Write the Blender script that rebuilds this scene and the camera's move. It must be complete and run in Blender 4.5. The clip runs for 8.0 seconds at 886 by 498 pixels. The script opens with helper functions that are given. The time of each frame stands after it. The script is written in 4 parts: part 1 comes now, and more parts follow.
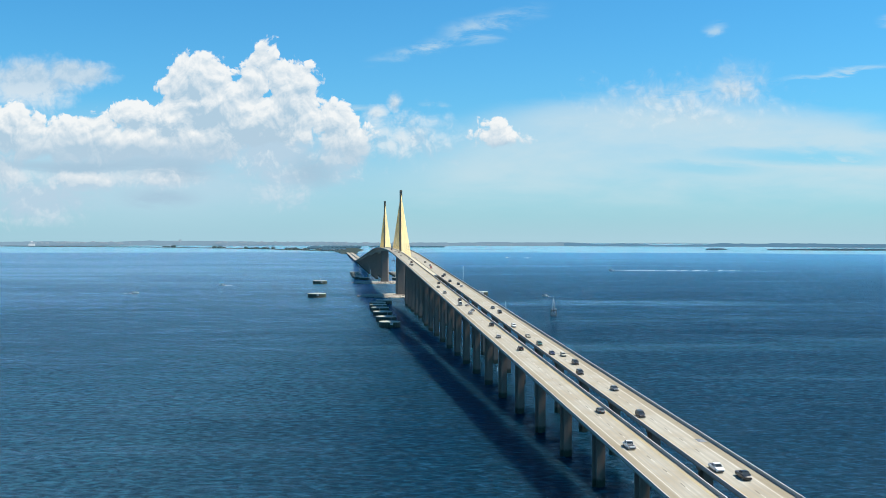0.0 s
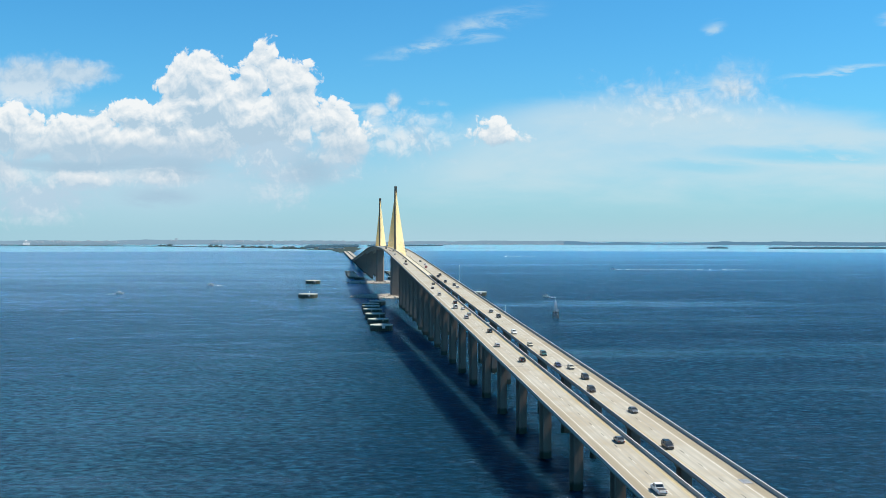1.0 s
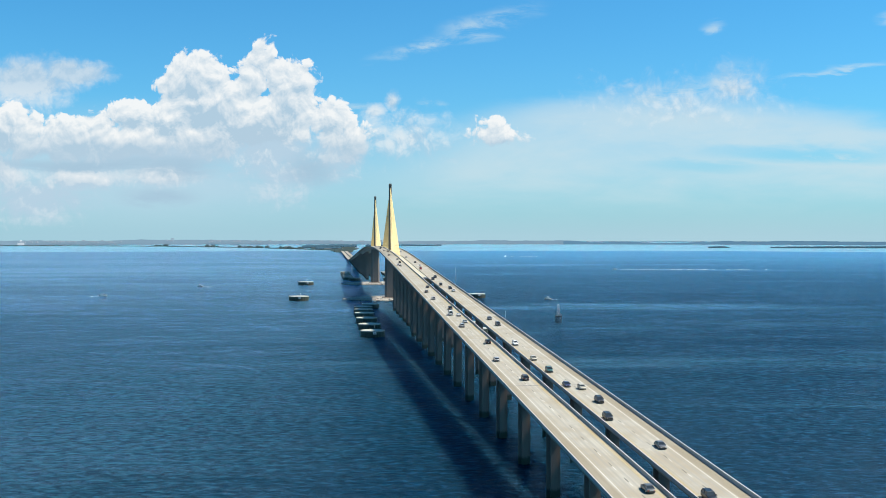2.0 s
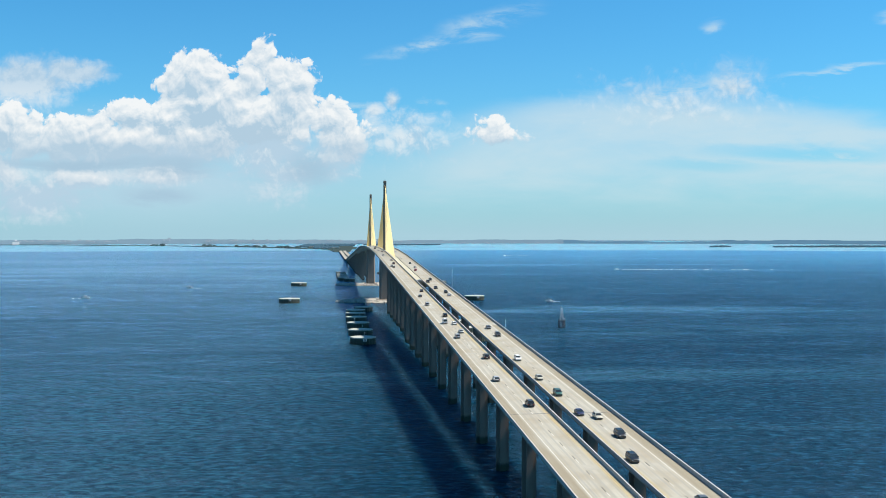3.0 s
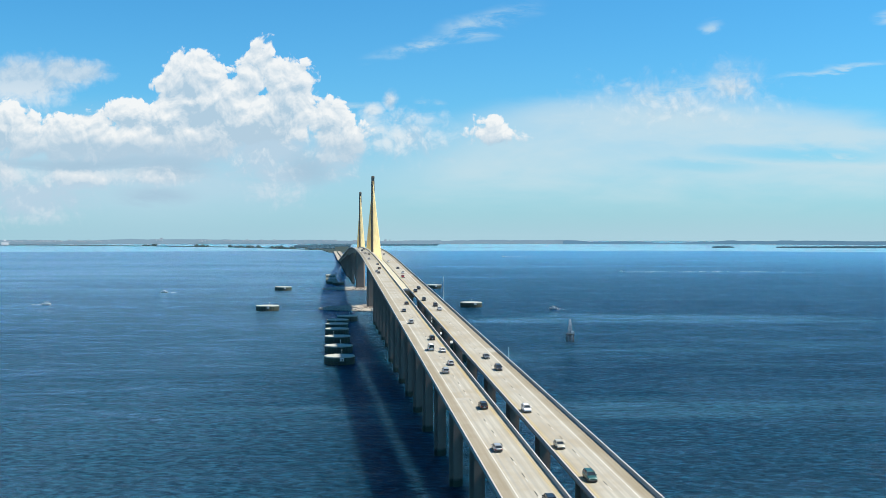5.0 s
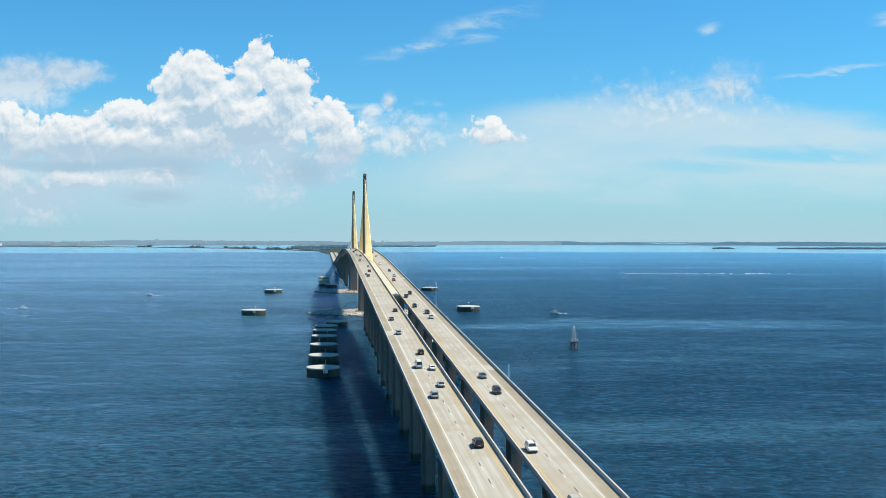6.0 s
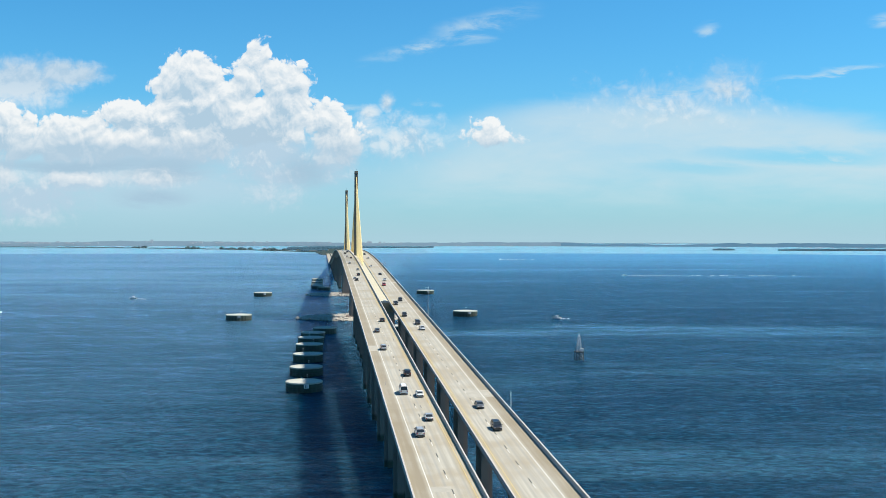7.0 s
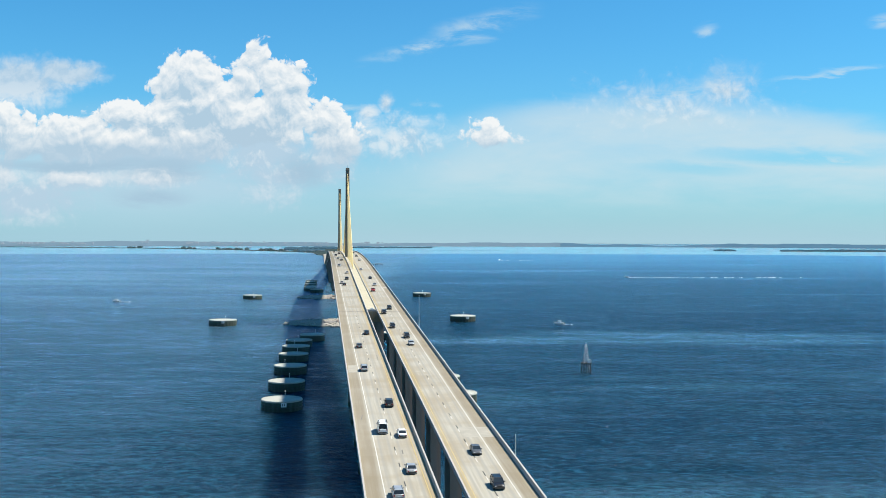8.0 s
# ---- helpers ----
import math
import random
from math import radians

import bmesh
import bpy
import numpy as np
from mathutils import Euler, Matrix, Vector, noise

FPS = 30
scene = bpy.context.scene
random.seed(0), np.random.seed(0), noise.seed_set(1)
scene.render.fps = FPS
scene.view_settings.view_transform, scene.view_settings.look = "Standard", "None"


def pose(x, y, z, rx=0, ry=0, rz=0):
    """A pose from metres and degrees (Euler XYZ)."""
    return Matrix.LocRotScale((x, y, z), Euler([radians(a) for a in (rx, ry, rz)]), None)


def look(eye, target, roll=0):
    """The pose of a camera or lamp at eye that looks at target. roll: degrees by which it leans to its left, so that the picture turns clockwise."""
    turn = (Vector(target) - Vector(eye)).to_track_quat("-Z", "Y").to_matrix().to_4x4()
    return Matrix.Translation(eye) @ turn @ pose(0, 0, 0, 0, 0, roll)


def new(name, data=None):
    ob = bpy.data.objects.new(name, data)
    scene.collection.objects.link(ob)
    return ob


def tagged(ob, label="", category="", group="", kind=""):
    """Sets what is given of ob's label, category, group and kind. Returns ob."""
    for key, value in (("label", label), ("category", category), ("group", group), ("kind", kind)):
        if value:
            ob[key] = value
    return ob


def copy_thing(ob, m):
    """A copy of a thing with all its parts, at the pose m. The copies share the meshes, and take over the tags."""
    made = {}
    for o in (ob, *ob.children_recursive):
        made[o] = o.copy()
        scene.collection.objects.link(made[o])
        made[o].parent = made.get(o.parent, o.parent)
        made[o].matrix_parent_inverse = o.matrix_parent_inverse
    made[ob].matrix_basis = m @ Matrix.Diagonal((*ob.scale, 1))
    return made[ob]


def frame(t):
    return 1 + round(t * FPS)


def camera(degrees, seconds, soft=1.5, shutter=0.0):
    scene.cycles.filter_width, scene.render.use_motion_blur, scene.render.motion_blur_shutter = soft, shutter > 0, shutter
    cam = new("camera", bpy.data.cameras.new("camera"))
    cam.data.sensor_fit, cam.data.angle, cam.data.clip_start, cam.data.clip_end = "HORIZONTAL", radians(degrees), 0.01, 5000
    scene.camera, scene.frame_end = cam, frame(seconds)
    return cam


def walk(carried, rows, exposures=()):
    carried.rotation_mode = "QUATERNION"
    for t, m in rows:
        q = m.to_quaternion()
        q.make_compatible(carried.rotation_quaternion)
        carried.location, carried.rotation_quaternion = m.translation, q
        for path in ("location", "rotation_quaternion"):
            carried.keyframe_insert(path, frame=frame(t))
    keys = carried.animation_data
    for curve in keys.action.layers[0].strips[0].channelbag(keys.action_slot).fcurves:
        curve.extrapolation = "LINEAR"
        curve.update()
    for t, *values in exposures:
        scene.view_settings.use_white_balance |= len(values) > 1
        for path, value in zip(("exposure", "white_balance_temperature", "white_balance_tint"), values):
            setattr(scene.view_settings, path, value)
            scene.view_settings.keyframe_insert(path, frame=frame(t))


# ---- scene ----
S = 0.78          # plan metres to scene metres
cam = camera(47.66, 8.0, soft=0.8)
PATH = [
    (0, (-86.68, -1237.22, 72.89), (-64.34, -1038.49, 70.67), 0.11),
    (0.5, (-82.39, -1212.44, 72.43), (-59.99, -1013.71, 70.03), 0.08),
    (1, (-78.15, -1187.67, 72.04), (-55.62, -988.96, 69.57), 0.05),
    (1.5, (-73.97, -1162.94, 71.85), (-51.35, -964.24, 69.37), 0.02),
    (3, (-61.40, -1089.00, 72.19), (-38.63, -890.32, 69.49), -0.03),
    (3.5, (-57.68, -1064.65, 72.76), (-34.85, -865.98, 69.99), -0.03),
    (4, (-53.94, -1040.51, 73.11), (-30.98, -841.85, 70.30), -0.02),
    (4.5, (-49.96, -1016.48, 73.21), (-26.93, -817.83, 70.45), 0.0),
    (6, (-37.55, -944.64, 72.48), (-14.10, -746.03, 70.03), 0.02),
    (6.5, (-33.58, -920.49, 72.39), (-9.95, -721.90, 70.10), 0.04),
    (7, (-29.55, -896.25, 72.46), (-5.75, -697.68, 70.21), 0.07),
    (7.5, (-25.46, -872.03, 72.63), (-1.53, -673.48, 70.40), 0.08),
    (8, (-21.52, -847.87, 72.91), (2.49, -649.33, 70.71), 0.13),
]
walk(cam, [(t, look([S * c for c in eye], [S * c for c in target], roll)) for t, eye, target, roll in PATH], [(0, 0.8), (8, 0.8)])

# ---- daylight ----
SUN = Vector((0.64, -0.04, 1.0)).normalized()      # towards the sun: high over the bridge's right side
HEADING = radians(6.65)                           # the middle of the visible sky, clockwise from +Y
FWD = Vector((math.sin(HEADING), math.cos(HEADING), 0))
RIGHT = Vector((math.cos(HEADING), -math.sin(HEADING), 0))

lamp = bpy.data.lights.new("sun", "SUN")
lamp.energy, lamp.angle, lamp.color = 5.0, radians(3.0), (1.0, 0.93, 0.80)
sun = new("sun", lamp)
sun.matrix_world = look((0, 0, 900), Vector((0, 0, 900)) - SUN)


class Nodes:
    """A small writer of node trees."""

    def __init__(self, tree):
        self.tree = tree

    def add(self, node_type, inputs=None, **settings):
        n = self.tree.nodes.new(node_type)
        for key, value in settings.items():
            setattr(n, key, value)
        for key, value in (inputs or {}).items():
            self.put(n.inputs[key], value)
        return n

    def put(self, socket, value):
        if isinstance(value, bpy.types.NodeSocket):
            self.tree.links.new(value, socket)
        else:
            socket.default_value = value

    def math(self, op, a, b=0.0, c=0.0, clamp=False):
        n = self.add("ShaderNodeMath", operation=op, use_clamp=clamp)
        for i, v in enumerate((a, b, c)):
            self.put(n.inputs[i], v)
        return n.outputs[0]

    def vmath(self, op, a, b):
        n = self.add("ShaderNodeVectorMath", operation=op)
        self.put(n.inputs[0], a), self.put(n.inputs[1], b)
        return n.outputs["Value"] if op == "DOT_PRODUCT" else n.outputs[0]

    def xyz(self, x, y, z=0.0):
        return self.add("ShaderNodeCombineXYZ", {0: x, 1: y, 2: z}).outputs[0]

    def split(self, v):
        return self.add("ShaderNodeSeparateXYZ", {0: v}).outputs

    def noise(self, v, scale, detail=4.0, rough=0.55, distortion=0.0):
        return self.add("ShaderNodeTexNoise", {"Vector": v, "Scale": scale, "Detail": detail, "Roughness": rough,
                                               "Distortion": distortion}).outputs[0]

    def ramp(self, v, lo, hi, a=0.0, b=1.0, smooth=True):
        n = self.add("ShaderNodeMapRange", {0: v, 1: lo, 2: hi, 3: a, 4: b},
                     interpolation_type="SMOOTHSTEP" if smooth else "LINEAR")
        return n.outputs[0]

    def mix(self, f, a, b, blend="MIX"):
        n = self.add("ShaderNodeMix", data_type="RGBA", blend_type=blend)
        self.put(n.inputs[0], f), self.put(n.inputs[6], a), self.put(n.inputs[7], b)
        return n.outputs[2]


def rgb(r, g, b):
    return (r, g, b, 1.0)


# Heaps of cumulus: bearing and height in the sky (tenths of the focal unit), half widths
HEAPS = [
    (-4.42, 2.74, 0.60, 0.52), (-4.20, 2.30, 0.85, 0.55), (-3.42, 2.72, 0.30, 0.36), (-3.22, 3.06, 0.22, 0.34), (-2.98, 2.80, 0.26, 0.30), (-2.62, 2.72, 0.34, 0.44),
    (-2.75, 2.35, 0.48, 0.62), (-3.40, 2.05, 1.15, 0.52), (-5.50, 2.10, 0.52, 0.36), (-4.85, 2.00, 0.70, 0.40), (-4.20, 1.72, 0.75, 0.34), (-6.50, 1.74, 0.85, 0.42),
    (-7.75, 1.86, 0.62, 0.46), (-2.02, 2.02, 0.40, 0.42), (-1.72, 1.66, 0.45, 0.36), (-1.82, 1.40, 0.24, 0.18), (0.96, 1.80, 0.55, 0.19), (0.84, 1.97, 0.20, 0.18),
    (-5.6, 1.62, 1.3, 0.28), (-7.0, 1.55, 1.0, 0.25), (-6.45, 1.00, 0.55, 0.19), (-7.90, 1.06, 0.45, 0.26), (-5.15, 0.98, 0.36, 0.14),
]
# Softer cloud: the same, and how thick
SOFT = [
    (-7.40, 2.70, 1.10, 0.55, 0.80), (-6.55, 2.92, 0.80, 0.28, 0.80), (-3.10, 1.55, 1.10, 0.70, 0.80), (-2.90, 1.05, 0.75, 0.50, 0.55), (-0.75, 1.78, 1.20, 0.50, 0.42),
    (-6.40, 1.05, 1.00, 0.30, 0.85), (-7.90, 1.12, 0.70, 0.42, 0.85), (-5.10, 1.12, 0.95, 0.28, 0.70), (-7.30, 0.68, 1.20, 0.46, 0.70), (-0.95, 2.36, 0.15, 0.24, 0.62),
    (-1.25, 2.15, 0.30, 0.22, 0.62), (-4.90, 1.55, 2.20, 0.42, 0.80), (-1.9, 1.45, 0.7, 0.5, 0.7),
    (5.05, 2.66, 0.70, 0.50, 0.40), (4.20, 2.42, 1.60, 0.45, 0.26),
]


def build_sky():
    world = bpy.data.worlds.new("sky")
    scene.world = world
    world.use_nodes = True
    world.node_tree.nodes.clear()

    # how deep the heaps of cloud are at (u, v)
    group = bpy.data.node_groups.new("cloud_depth", "ShaderNodeTree")
    group.interface.new_socket("place", in_out="INPUT", socket_type="NodeSocketVector")
    group.interface.new_socket("depth", in_out="OUTPUT", socket_type="NodeSocketFloat")
    group.interface.new_socket("heap", in_out="OUTPUT", socket_type="NodeSocketFloat")
    group.interface.new_socket("bumps", in_out="OUTPUT", socket_type="NodeSocketFloat")
    g = Nodes(group)
    place = g.add("NodeGroupInput").outputs[0]
    warp = g.add("ShaderNodeTexNoise", {"Vector": place, "Scale": 1.7, "Detail": 2.0}, noise_dimensions="2D").outputs["Color"]
    warp = g.vmath("SUBTRACT", warp, (0.5, 0.5, 0.5))
    bent = g.vmath("ADD", place, g.vmath("MULTIPLY", warp, (0.34, 0.30, 0.0)))
    heap = -0.6
    for cu, cv, ru, rv in HEAPS:
        off = g.vmath("MULTIPLY", g.vmath("SUBTRACT", bent, (cu, cv, 0)), (1 / ru, 1 / rv, 0))
        d = g.math("SQRT", g.vmath("DOT_PRODUCT", off, off))
        heap = g.math("SMOOTH_MAX", heap, g.math("MULTIPLY", g.math("SUBTRACT", 1.0, d), math.sqrt(ru * rv)), 0.08)
    puff = g.add("ShaderNodeTexVoronoi", {"Vector": bent, "Scale": 3.1, "Detail": 2.6, "Roughness": 0.52, "Lacunarity": 2.3, "Smoothness": 0.35},
                 feature="SMOOTH_F1", voronoi_dimensions="2D", normalize=True).outputs["Distance"]
    grain = g.add("ShaderNodeTexNoise", {"Vector": bent, "Scale": 9.0, "Detail": 4.0, "Roughness": 0.62}, noise_dimensions="2D").outputs[0]
    depth = g.math("ADD", heap, g.math("MULTIPLY", g.math("SUBTRACT", 0.40, puff), 0.62))
    depth = g.math("ADD", depth, g.math("MULTIPLY", g.math("SUBTRACT", grain, 0.5), 0.17))
    end = g.add("NodeGroupOutput")
    g.put(end.inputs[0], depth), g.put(end.inputs[1], heap), g.put(end.inputs[2], g.math("SUBTRACT", depth, heap))

    n = Nodes(world.node_tree)
    way = n.add("ShaderNodeTexCoord").outputs["Generated"]
    ahead = n.math("MAXIMUM", n.vmath("DOT_PRODUCT", way, tuple(FWD)), 0.05)
    side = n.vmath("DOT_PRODUCT", way, tuple(RIGHT))
    up = n.split(way)[2]
    u = n.math("MULTIPLY", n.math("DIVIDE", side, ahead), 17.75)
    v = n.math("MULTIPLY", n.math("DIVIDE", up, ahead), 17.75)
    here = n.xyz(u, v)
    front = n.ramp(n.vmath("DOT_PRODUCT", way, tuple(FWD)), 0.3, 0.6)

    def oval(p, cu, cv, ru, rv, rim=1.25, core=0.1, slope=0.0):
        """1 in the middle of an oval patch of sky, falling to 0 past its rim."""
        off = n.vmath("SUBTRACT", p, (cu, cv, 0))
        if slope:
            ou, ov, _ = n.split(off)
            off = n.xyz(ou, n.math("SUBTRACT", ov, n.math("MULTIPLY", ou, slope)))
        off = n.vmath("MULTIPLY", off, (1 / ru, 1 / rv, 0))
        return n.ramp(n.math("SQRT", n.vmath("DOT_PRODUCT", off, off)), rim, core)

    air = n.add("ShaderNodeTexSky", sky_type="NISHITA", sun_disc=False, sun_elevation=math.asin(SUN.z),
                sun_rotation=math.atan2(SUN.x, SUN.y), altitude=50.0, air_density=1.0, dust_density=0.6, ozone_density=2.2)
    blue = n.mix(1.0, air.outputs[0], rgb(0.34, 1.15, 1.54), "MULTIPLY")
    base = n.math("MAXIMUM", v, 0.0)
    haze = n.math("POWER", 2.718, n.math("MULTIPLY", base, -0.75))
    colour = n.mix(n.math("MULTIPLY", haze, 0.82), blue, rgb(4.2, 6.4, 7.6))

    # a broad veil of high cloud on the right, parted by bluer gaps, and wisps above
    flow = n.vmath("MULTIPLY", here, (0.28, 1.0, 1.0))
    streak = n.noise(flow, 1.1, 4.0, 0.6, 0.35)
    fine = n.noise(n.vmath("MULTIPLY", here, (0.35, 1.3, 1.0)), 2.6, 5.0, 0.65, 0.5)
    drift = n.vmath("ADD", here, n.xyz(0.0, n.math("ADD", n.math("MULTIPLY", n.math("SUBTRACT", streak, 0.5), 0.55), n.math("MULTIPLY", n.math("SUBTRACT", fine, 0.5), 0.25))))
    du, dv, _ = n.split(drift)
    top = n.math("SUBTRACT", 2.55, n.math("MULTIPLY", n.math("POWER", n.math("ABSOLUTE", n.math("SUBTRACT", du, 3.4)), 2.0), 0.022))
    veil = n.math("MULTIPLY", n.ramp(n.math("SUBTRACT", top, dv), -0.10, 0.42), n.ramp(dv, 0.3, 1.3, 0.20, 1.0))
    veil = n.math("MULTIPLY", veil, n.ramp(n.math("SUBTRACT", du, n.math("MULTIPLY", n.math("SUBTRACT", dv, 1.4), 1.5)), -1.6, 1.1))
    gap = n.math("MAXIMUM", oval(drift, 6.4, 1.48, 2.3, 0.20), n.math("MULTIPLY", oval(drift, 4.6, 1.20, 1.3, 0.14), 0.7))
    veil = n.math("MULTIPLY", veil, n.math("SUBTRACT", 1.0, n.math("MULTIPLY", gap, 0.8)))
    veil = n.math("MULTIPLY", veil, n.ramp(n.math("ADD", streak, n.math("MULTIPLY", fine, 0.25)), 0.30, 0.80, 0.62, 1.0))
    wisp = 0.0
    for cu, cv, ru, rv, slope in ((-0.45, 3.36, 0.95, 0.16, 0.25), (0.75, 3.75, 1.0, 0.26, 0.25), (5.05, 2.74, 0.60, 0.42, 0.1), (4.1, 2.50, 1.5, 0.30, 0.16),
                                  (7.2, 2.93, 1.5, 0.045, 0.05), (7.9, 3.85, 0.35, 0.16, 0.1), (4.72, 3.72, 0.24, 0.13, 0.1), (-0.25, 2.36, 0.30, 0.06, 0.0), (-1.5, 2.30, 0.40, 0.07, 0.0),
                                  (7.0, 1.48, 0.9, 0.10, 0.02), (7.6, 1.12, 0.9, 0.12, 0.1)):
        wisp = n.math("MAXIMUM", wisp, oval(drift, cu, cv, ru, rv, slope=slope))
    wisp = n.math("MULTIPLY", wisp, n.ramp(fine, 0.36, 0.64))
    thin = n.math("MULTIPLY", n.math("MAXIMUM", n.math("MULTIPLY", veil, 0.80), n.math("MULTIPLY", wisp, 0.62)), front)
    colour = n.mix(thin, colour, rgb(6.2, 7.6, 8.2))

    # the grey-white bank of haze under the heaps
    bank = oval(here, -5.2, 1.15, 5.6, 1.25, 1.15, 0.15)
    bank = n.math("MULTIPLY", n.math("MULTIPLY", bank, front), n.ramp(n.math("ADD", streak, n.math("MULTIPLY", fine, 0.3)), 0.35, 0.8, 0.55, 0.9))
    colour = n.mix(bank, colour, rgb(5.0, 6.8, 8.0))

    # cumulus, shaded by how its depth falls off upwards
    def depth_at(p):
        return n.add("ShaderNodeGroup", {0: p}, node_tree=group).outputs

    near = depth_at(here)
    relief = n.math("SUBTRACT", near[0], depth_at(n.vmath("ADD", here, (0.03, 0.12, 0.0)))[0])
    # softer cloud and the grey bases
    soft = -1.0
    for cu, cv, ru, rv, thick in SOFT:
        off = n.vmath("MULTIPLY", n.vmath("SUBTRACT", drift, (cu, cv, 0)), (1 / ru, 1 / rv, 0))
        d = n.math("SQRT", n.vmath("DOT_PRODUCT", off, off))
        soft = n.math("MAXIMUM", soft, n.math("MULTIPLY", n.math("SUBTRACT", 1.0, d), thick))
    lump = n.ramp(relief, -0.14, 0.14)
    soft = n.ramp(n.math("ADD", soft, n.math("MULTIPLY", near[2], 1.05)), -0.02, 0.60, 0.0, 0.85)
    tint = n.mix(n.math("MULTIPLY", lump, n.math("MULTIPLY", n.ramp(v, 2.9, 2.2, 0.40, 1.0), n.ramp(v, 0.6, 1.7, 0.45, 1.0))), rgb(4.9, 6.4, 7.7), rgb(8.0, 8.6, 8.9))
    colour = n.mix(n.math("MULTIPLY", soft, front), colour, tint)
    grey = 0.0
    for cu, cv, ru, rv in ((-6.2, 1.30, 2.2, 0.17), (-4.9, 1.22, 1.0, 0.24), (-5.1, 0.74, 0.75, 0.16), (-2.4, 1.15, 0.5, 0.3)):
        grey = n.math("MAXIMUM", grey, oval(drift, cu, cv, ru, rv, 1.3, 0.1))
    colour = n.mix(n.math("MULTIPLY", n.math("MULTIPLY", grey, front), n.ramp(fine, 0.3, 0.6, 0.5, 0.9)), colour, rgb(3.9, 5.6, 7.0))
    light = n.math("ADD", 0.58, n.math("MULTIPLY", relief, 2.6))
    light = n.math("SUBTRACT", light, n.math("MULTIPLY", n.ramp(near[1], 0.10, 0.50), 0.42))
    under = n.math("MAXIMUM", n.ramp(v, 1.38, 1.95, 0.22, 1.0), n.ramp(v, 1.28, 1.10, 0.0, 0.52))
    light = n.math("MULTIPLY", light, under, clamp=True)
    cloud = n.mix(light, rgb(4.5, 6.1, 7.4), rgb(9.2, 9.4, 9.4))
    cover = n.ramp(near[0], 0.0, n.ramp(v, 1.3, 2.2, 0.30, 0.09))
    cover = n.math("MULTIPLY", cover, n.ramp(n.math("ADD", v, n.math("MULTIPLY", near[2], 0.3)), 0.70, 1.10))
    colour = n.mix(n.math("MULTIPLY", n.math("MULTIPLY", cover, 0.96), front), colour, cloud)

    back = n.add("ShaderNodeBackground", {"Color": colour, "Strength": 0.0574})
    n.put(n.add("ShaderNodeOutputWorld").inputs[0], back.outputs[0])


build_sky()


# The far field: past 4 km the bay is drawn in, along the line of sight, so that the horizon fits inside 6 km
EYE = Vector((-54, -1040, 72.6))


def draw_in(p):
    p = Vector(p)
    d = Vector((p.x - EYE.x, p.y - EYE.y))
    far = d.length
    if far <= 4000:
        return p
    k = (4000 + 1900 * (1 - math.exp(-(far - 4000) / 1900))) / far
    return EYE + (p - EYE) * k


# ---- materials ----
def material(name):
    m = bpy.data.materials.new(name)
    m.use_nodes = True
    m.node_tree.nodes.clear()
    n = Nodes(m.node_tree)
    bsdf = n.add("ShaderNodeBsdfPrincipled")
    n.put(n.add("ShaderNodeOutputMaterial").inputs[0], bsdf.outputs[0])
    return m, n, bsdf


def place(n):
    """Where a point lies in the scene."""
    return n.add("ShaderNodeNewGeometry").outputs["Position"]


def plain(name, colour, rough=0.6, metal=0.0, grain=1.5, vary=0.25, bump=0.05, dirt=None, coat=0.0):
    """A surface with variation at two scales and fine relief."""
    m, n, b = material(name)
    p = n.add("ShaderNodeTexCoord").outputs["Object"]
    fine = n.noise(p, grain * 6, 5.0, 0.6)
    broad = n.noise(p, grain * 0.6, 3.0, 0.5)
    f = n.math("ADD", n.math("MULTIPLY", fine, 0.4), n.math("MULTIPLY", broad, 0.6))
    lo, hi = [c * (1 - vary) for c in colour], [min(1.0, c * (1 + vary)) for c in colour]
    c = n.mix(n.ramp(f, 0.3, 0.7), rgb(*lo), rgb(*hi))
    if dirt:
        c = n.mix(n.ramp(n.noise(p, grain * 1.7, 6.0, 0.7), 0.52, 0.75, 0.0, 0.7), c, rgb(*dirt))
    n.put(b.inputs["Base Color"], c)
    n.put(b.inputs["Roughness"], n.ramp(fine, 0.2, 0.8, max(0.02, rough - 0.1), min(1, rough + 0.1)))
    n.put(b.inputs["Metallic"], metal)
    n.put(b.inputs["Coat Weight"], coat)
    if bump:
        n.put(b.inputs["Normal"], n.add("ShaderNodeBump", {"Height": fine, "Strength": 0.4, "Distance": bump}).outputs[0])
    return m


